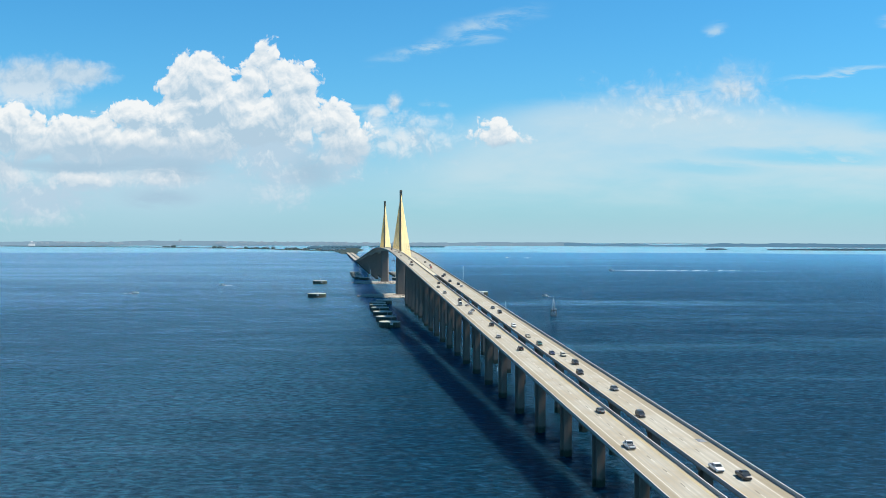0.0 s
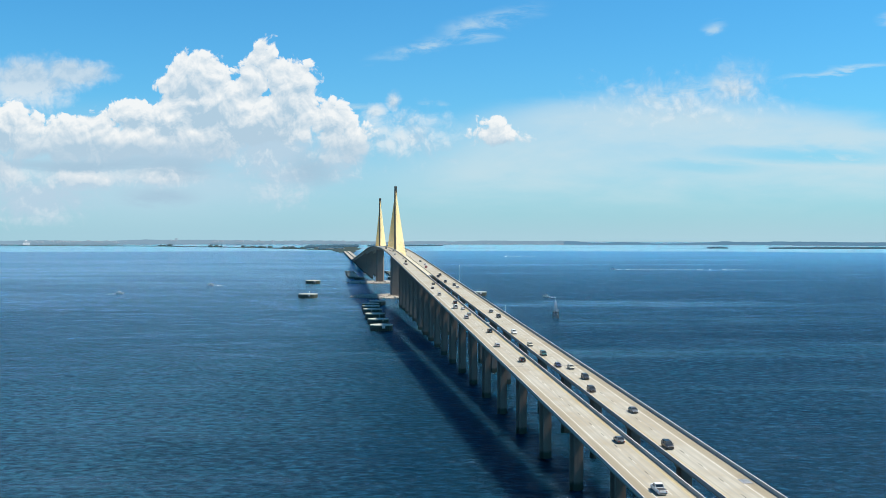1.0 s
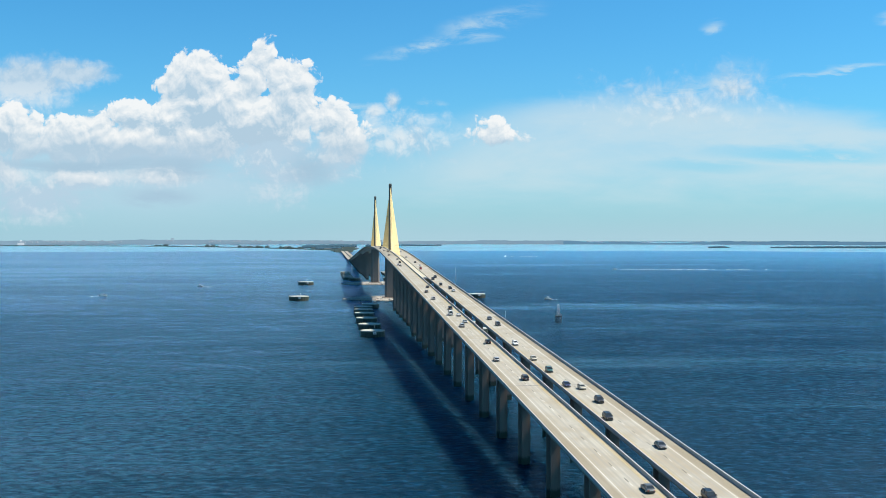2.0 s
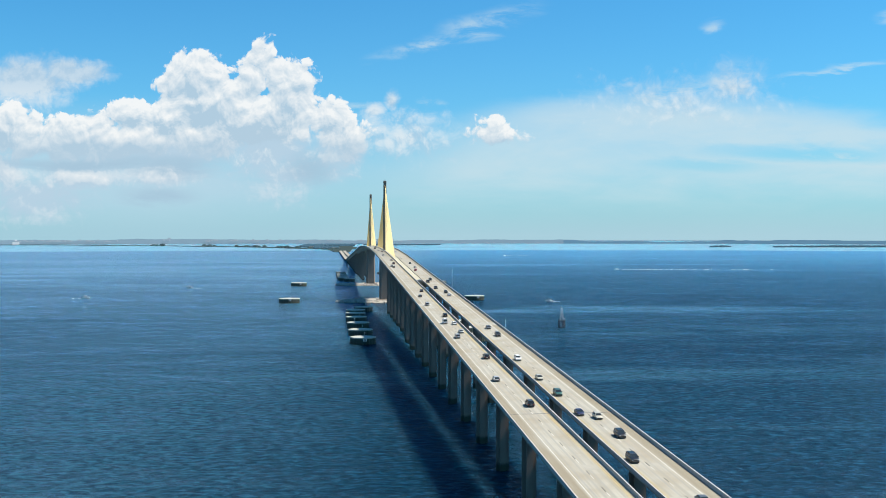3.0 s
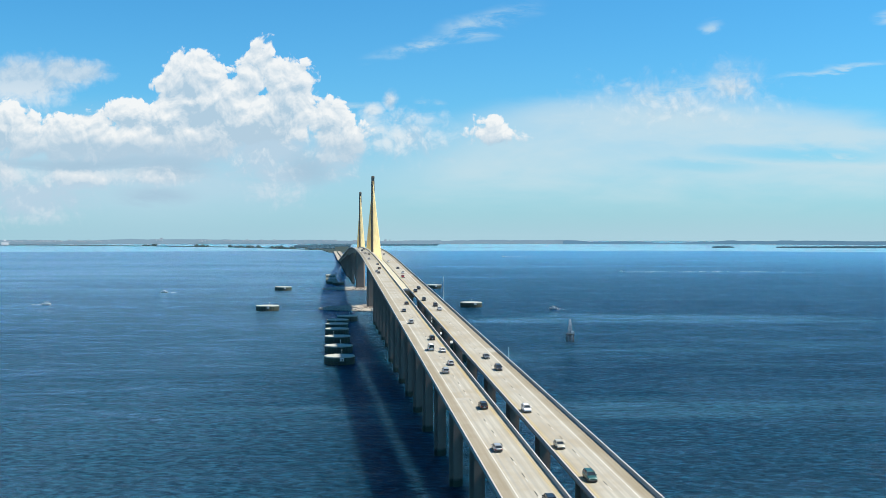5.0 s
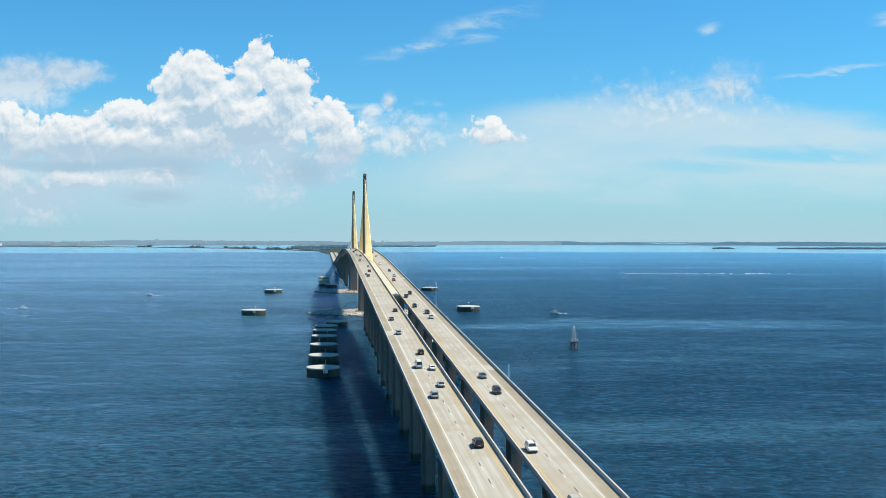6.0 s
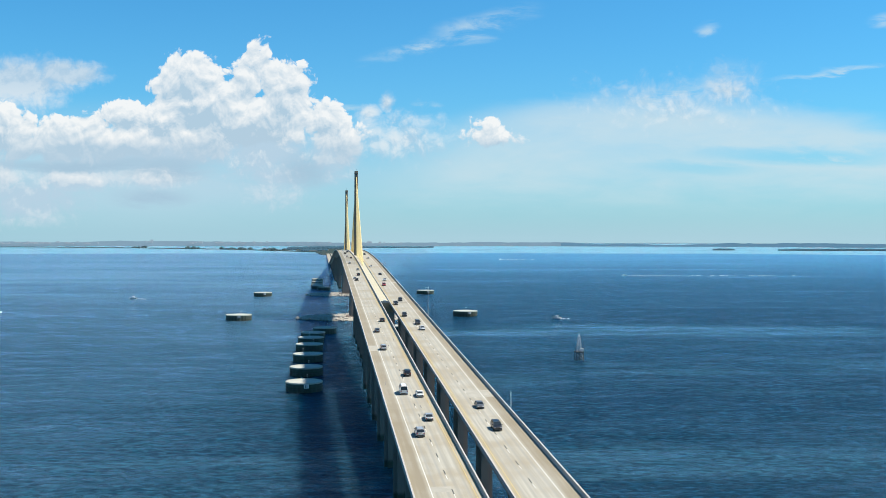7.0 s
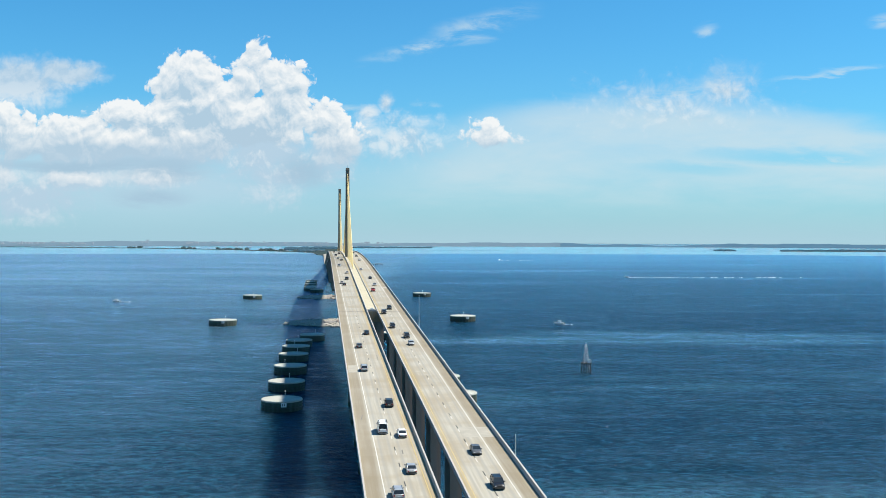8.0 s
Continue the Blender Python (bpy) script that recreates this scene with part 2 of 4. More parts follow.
def road_concrete():
    """Grooved pale concrete, with darker wheel tracks, brown shoulders and patches."""
    m, n, b = material("road_concrete")
    p = place(n)
    x, y, z = n.split(p)
    ax = n.math("ABSOLUTE", x)
    long_grain = n.noise(n.xyz(n.math("MULTIPLY", x, 1.4), n.math("MULTIPLY", y, 0.035)), 1.0, 6.0, 0.62)
    blotch = n.noise(p, 0.09, 5.0, 0.6)
    fine = n.noise(p, 2.2, 4.0, 0.6)
    c = n.mix(n.ramp(long_grain, 0.25, 0.75), rgb(0.240, 0.222, 0.180), rgb(0.348, 0.330, 0.276))
    c = n.mix(n.ramp(blotch, 0.40, 0.66, 0.0, 0.75), c, rgb(0.238, 0.200, 0.138))
    # wheel tracks: two greyer bands in each lane
    lane = n.math("PINGPONG", n.math("SUBTRACT", ax, 3.6 * S), 0.925 * S)
    track = n.math("MULTIPLY", n.ramp(lane, 0.45 * S, 0.9 * S), n.math("MULTIPLY", n.ramp(ax, 3.6 * S, 4.2 * S), n.ramp(ax, 11.0 * S, 10.4 * S)))
    c = n.mix(n.math("MULTIPLY", track, n.ramp(long_grain, 0.3, 0.7, 0.20, 0.62)), c, rgb(0.185, 0.183, 0.172))
    # brown dirt gathered on the shoulders, and yellow-brown streaks along the inner barriers
    shoulder = n.ramp(ax, 11.2 * S, 11.9 * S)
    c = n.mix(n.math("MULTIPLY", shoulder, n.ramp(n.math("ADD", long_grain, n.math("MULTIPLY", blotch, 0.5)), 0.45, 0.85, 0.40, 1.0)), c, rgb(0.185, 0.155, 0.105))
    inner = n.math("MULTIPLY", n.ramp(ax, 5.0 * S, 3.3 * S), n.ramp(n.noise(n.xyz(n.math("MULTIPLY", x, 2.2), n.math("MULTIPLY", y, 0.05)), 1.0, 5.0, 0.65), 0.36, 0.66, 0.15, 0.85))
    c = n.mix(inner, c, rgb(0.242, 0.181, 0.081))
    slab = n.math("FLOOR", n.math("DIVIDE", y, 13.7 * S))
    tone = n.add("ShaderNodeTexWhiteNoise", {"W": n.math("ADD", slab, n.math("MULTIPLY", n.math("SIGN", x), 57.3))}, noise_dimensions="1D").outputs[0]
    c = n.mix(n.math("MULTIPLY", tone, 0.14), c, rgb(0.316, 0.300, 0.260))
    n.put(b.inputs["Base Color"], c)
    n.put(b.inputs["Roughness"], 0.85)
    n.put(b.inputs["Normal"], n.add("ShaderNodeBump", {"Height": fine, "Strength": 0.3, "Distance": 0.02}).outputs[0])
    return m


def stained_concrete(name, colour, streak=(0.20, 0.17, 0.13), amount=0.45, foot=3.4):
    """Cast concrete with rain streaks down its faces and a darker foot, part damp, part painted shade."""
    m, n, b = material(name)
    p = place(n)
    x, y, z = n.split(p)
    run = n.noise(n.xyz(n.math("MULTIPLY", x, 0.9), n.math("MULTIPLY", y, 0.9), n.math("MULTIPLY", z, 0.07)), 1.3, 6.0, 0.65)
    blot = n.noise(p, 0.25, 5.0, 0.6)
    fine = n.noise(p, 3.0, 4.0, 0.6)
    c = n.mix(blot, rgb(*[v * 0.85 for v in colour]), rgb(*[min(1, v * 1.12) for v in colour]))
    c = n.mix(n.ramp(run, 0.5, 0.8, 0.0, amount), c, rgb(*streak))
    # besides damp, this paints in pier reflections and the rock island's shade
    damp_and_shade = n.ramp(n.math("ADD", z, n.math("MULTIPLY", fine, 0.8)), foot * S, (foot - 1.2) * S)
    c = n.mix(damp_and_shade, c, rgb(0.035, 0.045, 0.03))
    n.put(b.inputs["Base Color"], c)
    n.put(b.inputs["Roughness"], 0.8)
    n.put(b.inputs["Normal"], n.add("ShaderNodeBump", {"Height": fine, "Strength": 0.35, "Distance": 0.03}).outputs[0])
    return m


def sea_water():
    """Choppy bay water: short windblown waves, longer swell, slicks and ruffled patches, with painted sheen."""
    m, n, b = material("sea_water")
    p = place(n)
    turned = n.add("ShaderNodeVectorRotate", {"Vector": p, "Angle": 0.12}, rotation_type="Z_AXIS").outputs[0]
    x, y, z = n.split(turned)
    chop = n.noise(n.xyz(n.math("MULTIPLY", x, 0.30), n.math("MULTIPLY", y, 0.50)), 1.0, 4.0, 0.62, 0.6)
    swell = n.noise(n.xyz(n.math("MULTIPLY", x, 0.022), n.math("MULTIPLY", y, 0.06)), 1.0, 2.0, 0.5, 0.4)
    patch = n.noise(n.xyz(n.math("MULTIPLY", x, 0.0016), n.math("MULTIPLY", y, 0.0042)), 1.0, 4.0, 0.6, 0.7)
    slick = n.noise(n.xyz(n.math("MULTIPLY", x, 0.0014), n.math("MULTIPLY", y, 0.0075)), 1.0, 4.0, 0.62, 0.8)
    # west water paler and smoother: the cloud bank's reflection painted in
    west_sheen = n.math("MULTIPLY", n.ramp(x, 60.0, -60.0), n.ramp(n.math("ADD", slick, n.math("MULTIPLY", patch, 0.5)), 0.45, 0.95, 0.55, 1.0))
    slick_and_sheen = n.math("MAXIMUM", n.ramp(slick, 0.52, 0.68), n.math("MULTIPLY", west_sheen, 0.75))
    ruffle = n.noise(n.xyz(n.math("MULTIPLY", x, 0.009), n.math("MULTIPLY", y, 0.040)), 1.0, 4.0, 0.62, 0.6)
    ripple = n.noise(n.xyz(n.math("MULTIPLY", x, 0.055), n.math("MULTIPLY", y, 0.19)), 1.0, 4.0, 0.64, 0.7)
    height = n.math("ADD", chop, n.math("MULTIPLY", swell, 1.3))
    bump = n.add("ShaderNodeBump", {"Height": height, "Strength": n.ramp(slick_and_sheen, 0, 1, 1.0, 0.6), "Distance": 1.7})
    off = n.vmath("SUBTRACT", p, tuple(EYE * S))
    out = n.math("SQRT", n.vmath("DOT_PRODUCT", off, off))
    deep = n.mix(n.ramp(patch, 0.32, 0.70), rgb(0.0022, 0.014, 0.031), rgb(0.0042, 0.023, 0.044))
    deep = n.mix(n.math("MULTIPLY", slick_and_sheen, 0.5), deep, rgb(0.026, 0.084, 0.120))
    # wave shading painted into the colour: dark troughs, lighter crests
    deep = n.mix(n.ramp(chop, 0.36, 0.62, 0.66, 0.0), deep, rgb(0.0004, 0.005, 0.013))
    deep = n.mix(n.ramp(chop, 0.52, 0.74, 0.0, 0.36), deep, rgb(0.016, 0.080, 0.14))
    # far water paler by range from EYE: haze and sky reflection painted in
    far_sheen = n.math("MAXIMUM", n.ramp(out, 300.0, 3600.0), n.math("MULTIPLY", west_sheen, n.ramp(out, 200.0, 2000.0)))
    far_sheen = n.math("MULTIPLY", far_sheen, n.ramp(n.math("ADD", slick, n.math("MULTIPLY", ripple, 0.4)), 0.45, 0.95, 0.78, 1.0))
    deep = n.mix(far_sheen, deep, n.mix(west_sheen, rgb(0.036, 0.135, 0.25), rgb(0.056, 0.128, 0.195)))
    # the pale flats far across the bay, ringed about EYE to fit the view
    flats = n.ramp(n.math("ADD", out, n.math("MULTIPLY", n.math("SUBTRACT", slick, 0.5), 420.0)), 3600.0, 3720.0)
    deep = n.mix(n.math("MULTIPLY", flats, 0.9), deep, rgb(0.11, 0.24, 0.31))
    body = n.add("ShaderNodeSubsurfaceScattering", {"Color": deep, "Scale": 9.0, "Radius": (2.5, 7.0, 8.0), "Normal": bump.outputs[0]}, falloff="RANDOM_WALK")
    gloss = n.add("ShaderNodeBsdfGlossy", {"Color": rgb(0.60, 0.75, 0.98), "Roughness": n.ramp(patch, 0.3, 0.7, 0.09, 0.15), "Normal": bump.outputs[0]})
    gloss_gain = n.math("MULTIPLY", n.ramp(ruffle, 0.34, 0.66, 0.80, 1.18), n.ramp(ripple, 0.34, 0.66, 0.58, 1.42))
    # gloss also grows with range from EYE, fitted to the camera's view
    gloss_gain = n.math("MULTIPLY", gloss_gain, n.math("MULTIPLY", n.ramp(slick_and_sheen, 0, 1, 0.72, 1.06), n.ramp(out, 60.0, 760.0, 0.43, 0.80)))
    share = n.math("MULTIPLY", n.add("ShaderNodeFresnel", {"IOR": 1.333, "Normal": bump.outputs[0]}).outputs[0], gloss_gain, clamp=True)
    both = n.add("ShaderNodeMixShader", {0: share, 1: body.outputs[0], 2: gloss.outputs[0]})
    out = [k for k in m.node_tree.nodes if k.type == "OUTPUT_MATERIAL"][0]
    m.node_tree.nodes.remove(b)
    n.put(out.inputs[0], both.outputs[0])
    return m


def foliage(name, dark, light):
    m, n, b = material(name)
    isle = n.add("ShaderNodeNewGeometry").outputs["Random Per Island"]
    n.put(b.inputs["Base Color"], n.mix(n.math("ADD", n.math("MULTIPLY", isle, 0.6), n.math("MULTIPLY", n.noise(place(n), 0.4, 4.0), 0.4)), rgb(*dark), rgb(*light)))
    n.put(b.inputs["Roughness"], 0.7)
    return m


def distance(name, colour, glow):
    """A far backdrop that glows, the veil of miles of bright air painted in."""
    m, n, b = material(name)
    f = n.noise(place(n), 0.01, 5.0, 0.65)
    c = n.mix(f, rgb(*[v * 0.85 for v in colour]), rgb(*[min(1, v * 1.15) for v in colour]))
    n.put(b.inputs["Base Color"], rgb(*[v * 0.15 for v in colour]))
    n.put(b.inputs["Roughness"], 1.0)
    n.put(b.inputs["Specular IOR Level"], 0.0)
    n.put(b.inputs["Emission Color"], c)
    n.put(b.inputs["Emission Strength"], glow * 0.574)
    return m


ROAD = road_concrete()
BARRIER = stained_concrete("barrier_concrete", (0.34, 0.325, 0.30), (0.16, 0.14, 0.115), 0.40)
GIRDER = stained_concrete("girder_concrete", (0.218, 0.191, 0.152), (0.156, 0.140, 0.113), 0.40)
PIER = stained_concrete("pier_concrete", (0.190, 0.150, 0.123), (0.070, 0.062, 0.055), 0.40)
PYLON = stained_concrete("pylon_concrete", (0.164, 0.133, 0.101), (0.101, 0.082, 0.066), 0.35)
MEDIAN = plain("median_concrete", (0.39, 0.355, 0.255), 0.85, grain=0.6, vary=0.10, dirt=(0.33, 0.285, 0.185))
JOINT = plain("joint_steel", (0.125, 0.117, 0.109), 0.6, grain=2.0)
WHITE_LINE = plain("white_road_paint", (0.468, 0.452, 0.406), 0.7, grain=2.5, vary=0.12, dirt=(0.374, 0.351, 0.304), bump=0.0)
BLACK_LINE = plain("black_road_paint", (0.047, 0.047, 0.043), 0.7, grain=2.5, vary=0.3, bump=0.0)
YELLOW_LINE = plain("yellow_road_paint", (0.359, 0.281, 0.125), 0.7, grain=2.0, vary=0.15, dirt=(0.328, 0.265, 0.156), bump=0.0)
YELLOW = plain("yellow_cable_paint", (0.78, 0.59, 0.26), 0.5, grain=0.4, vary=0.10, bump=0.0)
STEEL = plain("galvanised_steel", (0.429, 0.445, 0.452), 0.45, 0.7, grain=1.0, vary=0.15, bump=0.0)
DARK_STEEL = plain("dark_steel", (0.047, 0.047, 0.047), 0.5, 0.3, grain=1.0)
PILE = stained_concrete("sheet_pile", (0.040, 0.062, 0.043), (0.11, 0.20, 0.125), 0.34)
CAP = plain("cap_concrete", (0.34, 0.345, 0.31), 0.85, grain=0.35, vary=0.14, dirt=(0.312, 0.335, 0.257))
ROCK = stained_concrete("riprap_rock", (0.31, 0.285, 0.245), (0.14, 0.12, 0.10), 0.5, 1.3)
BEACON_GREY = plain("weathered_grey_paint", (0.40, 0.41, 0.42), 0.6, grain=1.0, vary=0.2, bump=0.0)
TIMBER = plain("weathered_timber", (0.055, 0.052, 0.048), 0.85, grain=1.0, vary=0.3)
SIGN = plain("white_sign_board", (0.624, 0.624, 0.608), 0.6, grain=1.0, vary=0.05, bump=0.0)
INK = plain("black_sign_ink", (0.031, 0.031, 0.031), 0.6, bump=0.0)
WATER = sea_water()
FOAM = plain("sea_foam", (0.608, 0.640, 0.655), 0.9, grain=0.3, vary=0.2)
# SAND to FAR_TOWN carry painted haze and a faint glow
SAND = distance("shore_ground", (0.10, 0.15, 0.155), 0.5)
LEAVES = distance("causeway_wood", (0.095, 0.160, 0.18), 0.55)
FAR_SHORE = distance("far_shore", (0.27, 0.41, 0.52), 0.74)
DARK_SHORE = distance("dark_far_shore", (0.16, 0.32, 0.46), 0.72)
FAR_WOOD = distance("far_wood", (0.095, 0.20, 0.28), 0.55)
PALE_FAR = distance("hazed_far_paint", (0.62, 0.72, 0.80), 0.80)
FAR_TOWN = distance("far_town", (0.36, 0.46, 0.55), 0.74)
GLASS = plain("car_glass", (0.02, 0.025, 0.03), 0.06, grain=1.0, vary=0.2, bump=0.0)
RUBBER = plain("tyre_rubber", (0.025, 0.025, 0.025), 0.85, grain=3.0)
RIM = plain("wheel_alloy", (0.429, 0.429, 0.437), 0.3, 0.8, grain=2.0, bump=0.0)
LENS = plain("headlight_lens", (0.585, 0.593, 0.608), 0.12, grain=2.0, vary=0.1, bump=0.0)
TAIL = plain("tail_light_lens", (0.312, 0.016, 0.016), 0.2, grain=2.0, vary=0.1, bump=0.0)


# ---- helpers for building ----
def scaled(m):
    """The same pose with its place in scene metres."""
    m = m.copy()
    m.translation *= S
    return m


def thing(name, m=None, label="", category="", group="", kind=""):
    ob = new(name)
    ob.empty_display_size = 1.0
    if m is not None:
        ob.matrix_world = scaled(m)
    return tagged(ob, label, category, group, kind)


def mesh_of(name, bm, mat, smooth=False):
    """A finished mesh from a bmesh in plan metres."""
    for v in bm.verts:
        v.co *= S
    bm.normal_update()
    data = bpy.data.meshes.new(name)
    bm.to_mesh(data)
    bm.free()
    data.materials.append(mat)
    if smooth:
        data.polygons.foreach_set("use_smooth", [True] * len(data.polygons))
    return data


def part(name, bm, mat, parent=None, label="", m=None, smooth=False):
    ob = new(name, mesh_of(name, bm, mat, smooth) if isinstance(bm, bmesh.types.BMesh) else bm)
    if parent is not None:
        ob.parent = parent
    if m is not None:
        ob.matrix_basis = scaled(m)
    if label:
        ob["label"] = label
    return ob


def box(bm, x0, x1, y0, y1, z0, z1, taper=1.0, bevel=0.0):
    r = bmesh.ops.create_cube(bm, size=1.0)["verts"]
    for v in r:
        k = taper if v.co.z > 0 else 1.0
        v.co = Vector(((x0 + x1) / 2 + v.co.x * (x1 - x0) * k, (y0 + y1) / 2 + v.co.y * (y1 - y0) * k, (z0 + z1) / 2 + v.co.z * (z1 - z0)))
    if bevel:
        edges = {e for v in r for e in v.link_edges}
        bmesh.ops.bevel(bm, geom=list(edges), offset=bevel, segments=2, affect="EDGES", profile=0.6)
    return bm


def boxes(*args, **kw):
    return box(bmesh.new(), *args, **kw)


def rod(bm, a, b, r, r2=None, sides=8):
    """A straight round bar from a to b."""
    a, b = Vector(a), Vector(b)
    turn = (b - a).to_track_quat("Z", "Y").to_matrix().to_4x4()
    bmesh.ops.create_cone(bm, cap_ends=True, segments=sides, radius1=r, radius2=r if r2 is None else r2, depth=(b - a).length,
                          matrix=Matrix.Translation((a + b) / 2) @ turn)
    return bm


def rods(a, b, r, r2=None, sides=8):
    return rod(bmesh.new(), a, b, r, r2, sides)


def deck(y):
    """The road's height: a 4 % grade to either side of the crest, level trestles at the ends."""
    y = min(y, 366 - y)
    if y > -160:
        return 58.2 - 0.04 / 686 * (183 - y) ** 2
    if y > -1150:
        return 51.37 + 0.04 * (y + 160)
    u = min(-1150 - y, 325)
    return 11.77 - 0.04 * u + 0.04 * u * u / 650


def stations(y0, y1, step=12.0):
    k = max(1, int(round((y1 - y0) / step)))
    return [y0 + (y1 - y0) * i / k for i in range(k + 1)]


def sweep(section, ys, bm=None, close=True):
    """A section of (x, z above the road) drawn along the road."""
    bm = bm or bmesh.new()
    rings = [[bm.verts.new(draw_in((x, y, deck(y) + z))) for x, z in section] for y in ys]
    k = len(section)
    for a, b in zip(rings, rings[1:]):
        for i in range(k if close else k - 1):
            j = (i + 1) % k
            bm.faces.new((a[i], a[j], b[j], b[i]))
    if close:
        bm.faces.new(rings[0])
        bm.faces.new(rings[-1][::-1])
    bmesh.ops.recalc_face_normals(bm, faces=bm.faces)
    return bm


# ---- the bay ----
def build_sea():
    bm = bmesh.new()
    radii = [0, 60, 150, 300, 500, 800, 1200, 1700, 2300, 3000, 3600, 4000, 4300, 4700, 5200, 5900, 6800, 8000, 10000, 10900, 12500, 14300]
    spokes = 144
    rings = []
    for r in radii:
        ring = []
        for i in range(spokes if r else 1):
            a = 2 * math.pi * i / spokes
            far = min(r, 10900) if a < math.radians(4) or a > math.radians(300) else r        # cut short so no water shows above the mainland in view
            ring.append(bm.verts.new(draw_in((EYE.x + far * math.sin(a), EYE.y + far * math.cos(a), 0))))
        rings.append(ring)
    for a, b in zip(rings, rings[1:]):
        for i in range(spokes):
            j = (i + 1) % spokes
            if len(a) == 1:
                bm.faces.new((a[0], b[i], b[j]))
            else:
                bm.faces.new((a[i], b[i], b[j], a[j]))
    bmesh.ops.recalc_face_normals(bm, faces=bm.faces)
    if bm.faces[0].normal.z < 0:
        bmesh.ops.reverse_faces(bm, faces=bm.faces)
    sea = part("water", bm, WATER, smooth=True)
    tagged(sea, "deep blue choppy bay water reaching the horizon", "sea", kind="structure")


build_sea()

# ---- the bridge ----
SPAN = 41.15
JOINT_Y = -827.0
MAIN_S, MAIN_N = JOINT_Y + 10 * SPAN, 366 - (JOINT_Y + 10 * SPAN)    # ends of the single wide girder
SOUTH_END, NORTH_END = JOINT_Y - 24 * SPAN, 3350.0
EDGE, INNER = 14.66, 2.05

bridge = thing("cable_stayed_bridge", label="pale concrete highway bridge with twin roads and yellow cable fans", category="bridge")


def build_decks():
    made = {}
    for side, name in ((-1, "road_deck_west"), (1, "road_deck_east")):
        sec = [(INNER, 0), (EDGE, 0), (EDGE, -0.35), (12.2, -0.75), (10.9, -2.6), (5.8, -2.6), (4.5, -0.75), (INNER, -0.35)]
        for tag, y0, y1 in (("south", SOUTH_END, MAIN_S), ("north", MAIN_N, NORTH_END)):
            ys = stations(y0, y1) if tag == "south" else stations(y0, 1850, 14) + stations(1900, y1, 120)
            made[side, tag] = part("road_deck", sweep([(side * x, z) for x, z in sec], ys), ROAD, bridge, "pale grooved concrete road slab on a box girder")
    sec = [(-EDGE, 0), (EDGE, 0), (EDGE, -0.45), (8.2, -1.1), (3.9, -4.4), (-3.9, -4.4), (-8.2, -1.1), (-EDGE, -0.45)]
    made["main"] = part("main_deck", sweep(sec, stations(MAIN_S + 0.25, MAIN_N - 0.25)), ROAD, bridge, "wide concrete road slab carried by the cables")
    return made


decks = build_decks()


def barrier_section(x, inward):
    """A sloped concrete barrier whose road face looks inward."""
    pts = [(0.0, -0.02), (0.46, -0.02), (0.46, 0.08), (0.40, 0.30), (0.34, 0.84), (0.31, 0.87), (0.03, 0.87), (0.0, 0.84)]
    return [(x + inward * a, b) for a, b in pts]


def build_barriers():
    for side in (-1, 1):
        for y0, y1 in ((SOUTH_END, JOINT_Y - 0.15), (JOINT_Y + 0.15, MAIN_S - 0.15), (MAIN_S + 0.4, MAIN_N - 0.4), (MAIN_N + 0.15, NORTH_END)):
            ys = stations(y0, min(y1, 1850), 14) + (stations(1900, y1, 120) if y1 > 1900 else [])
            part("outer_barrier", sweep(barrier_section(side * (EDGE + 0.004), -side), ys), BARRIER, bridge, "sloped pale concrete traffic barrier")
            part("inner_barrier", sweep(barrier_section(side * (INNER - 0.004), side), ys), BARRIER, bridge)
    # the raised strip between the roads on the wide girder
    part("median_strip", sweep([(-INNER + 0.02, 0.01), (INNER - 0.02, 0.01), (INNER - 0.02, 0.45), (-INNER + 0.02, 0.45)],
                               stations(MAIN_S + 0.6, MAIN_N - 0.6)), MEDIAN, bridge, "cream concrete median that anchors the cables")


build_barriers()


def build_median_nose():
    """The blunt end of the median where the twin roads join, with a small marker box on it."""
    for y, way in ((MAIN_S, 1), (MAIN_N, -1)):
        z = deck(y)
        wall = boxes(-1.98, 1.98, *sorted((y + way * 0.3, y + way * 0.58)), z - 3.0, z + 0.9, bevel=0.05)
        nose = part("median_nose", wall, BARRIER, bridge, "pale concrete end wall of the median")
        box_y = y + way * 1.9
        part("marker_box", boxes(-0.9, 0.9, box_y - 0.55, box_y + 0.55, z + 0.44, z + 1.45, taper=0.8, bevel=0.06), SIGN, nose, "small white marker box")


build_median_nose()


def build_joints():
    for y in (JOINT_Y, MAIN_S, MAIN_N):
        z = deck(y)
        for x0, x1 in ((-14.1, -2.6), (2.6, 14.1)):
            part("expansion_joint", boxes(x0, x1, y - 0.28, y + 0.28, z - 0.05, z + 0.022), JOINT, bridge, "dark steel expansion joint across the road")


build_joints()


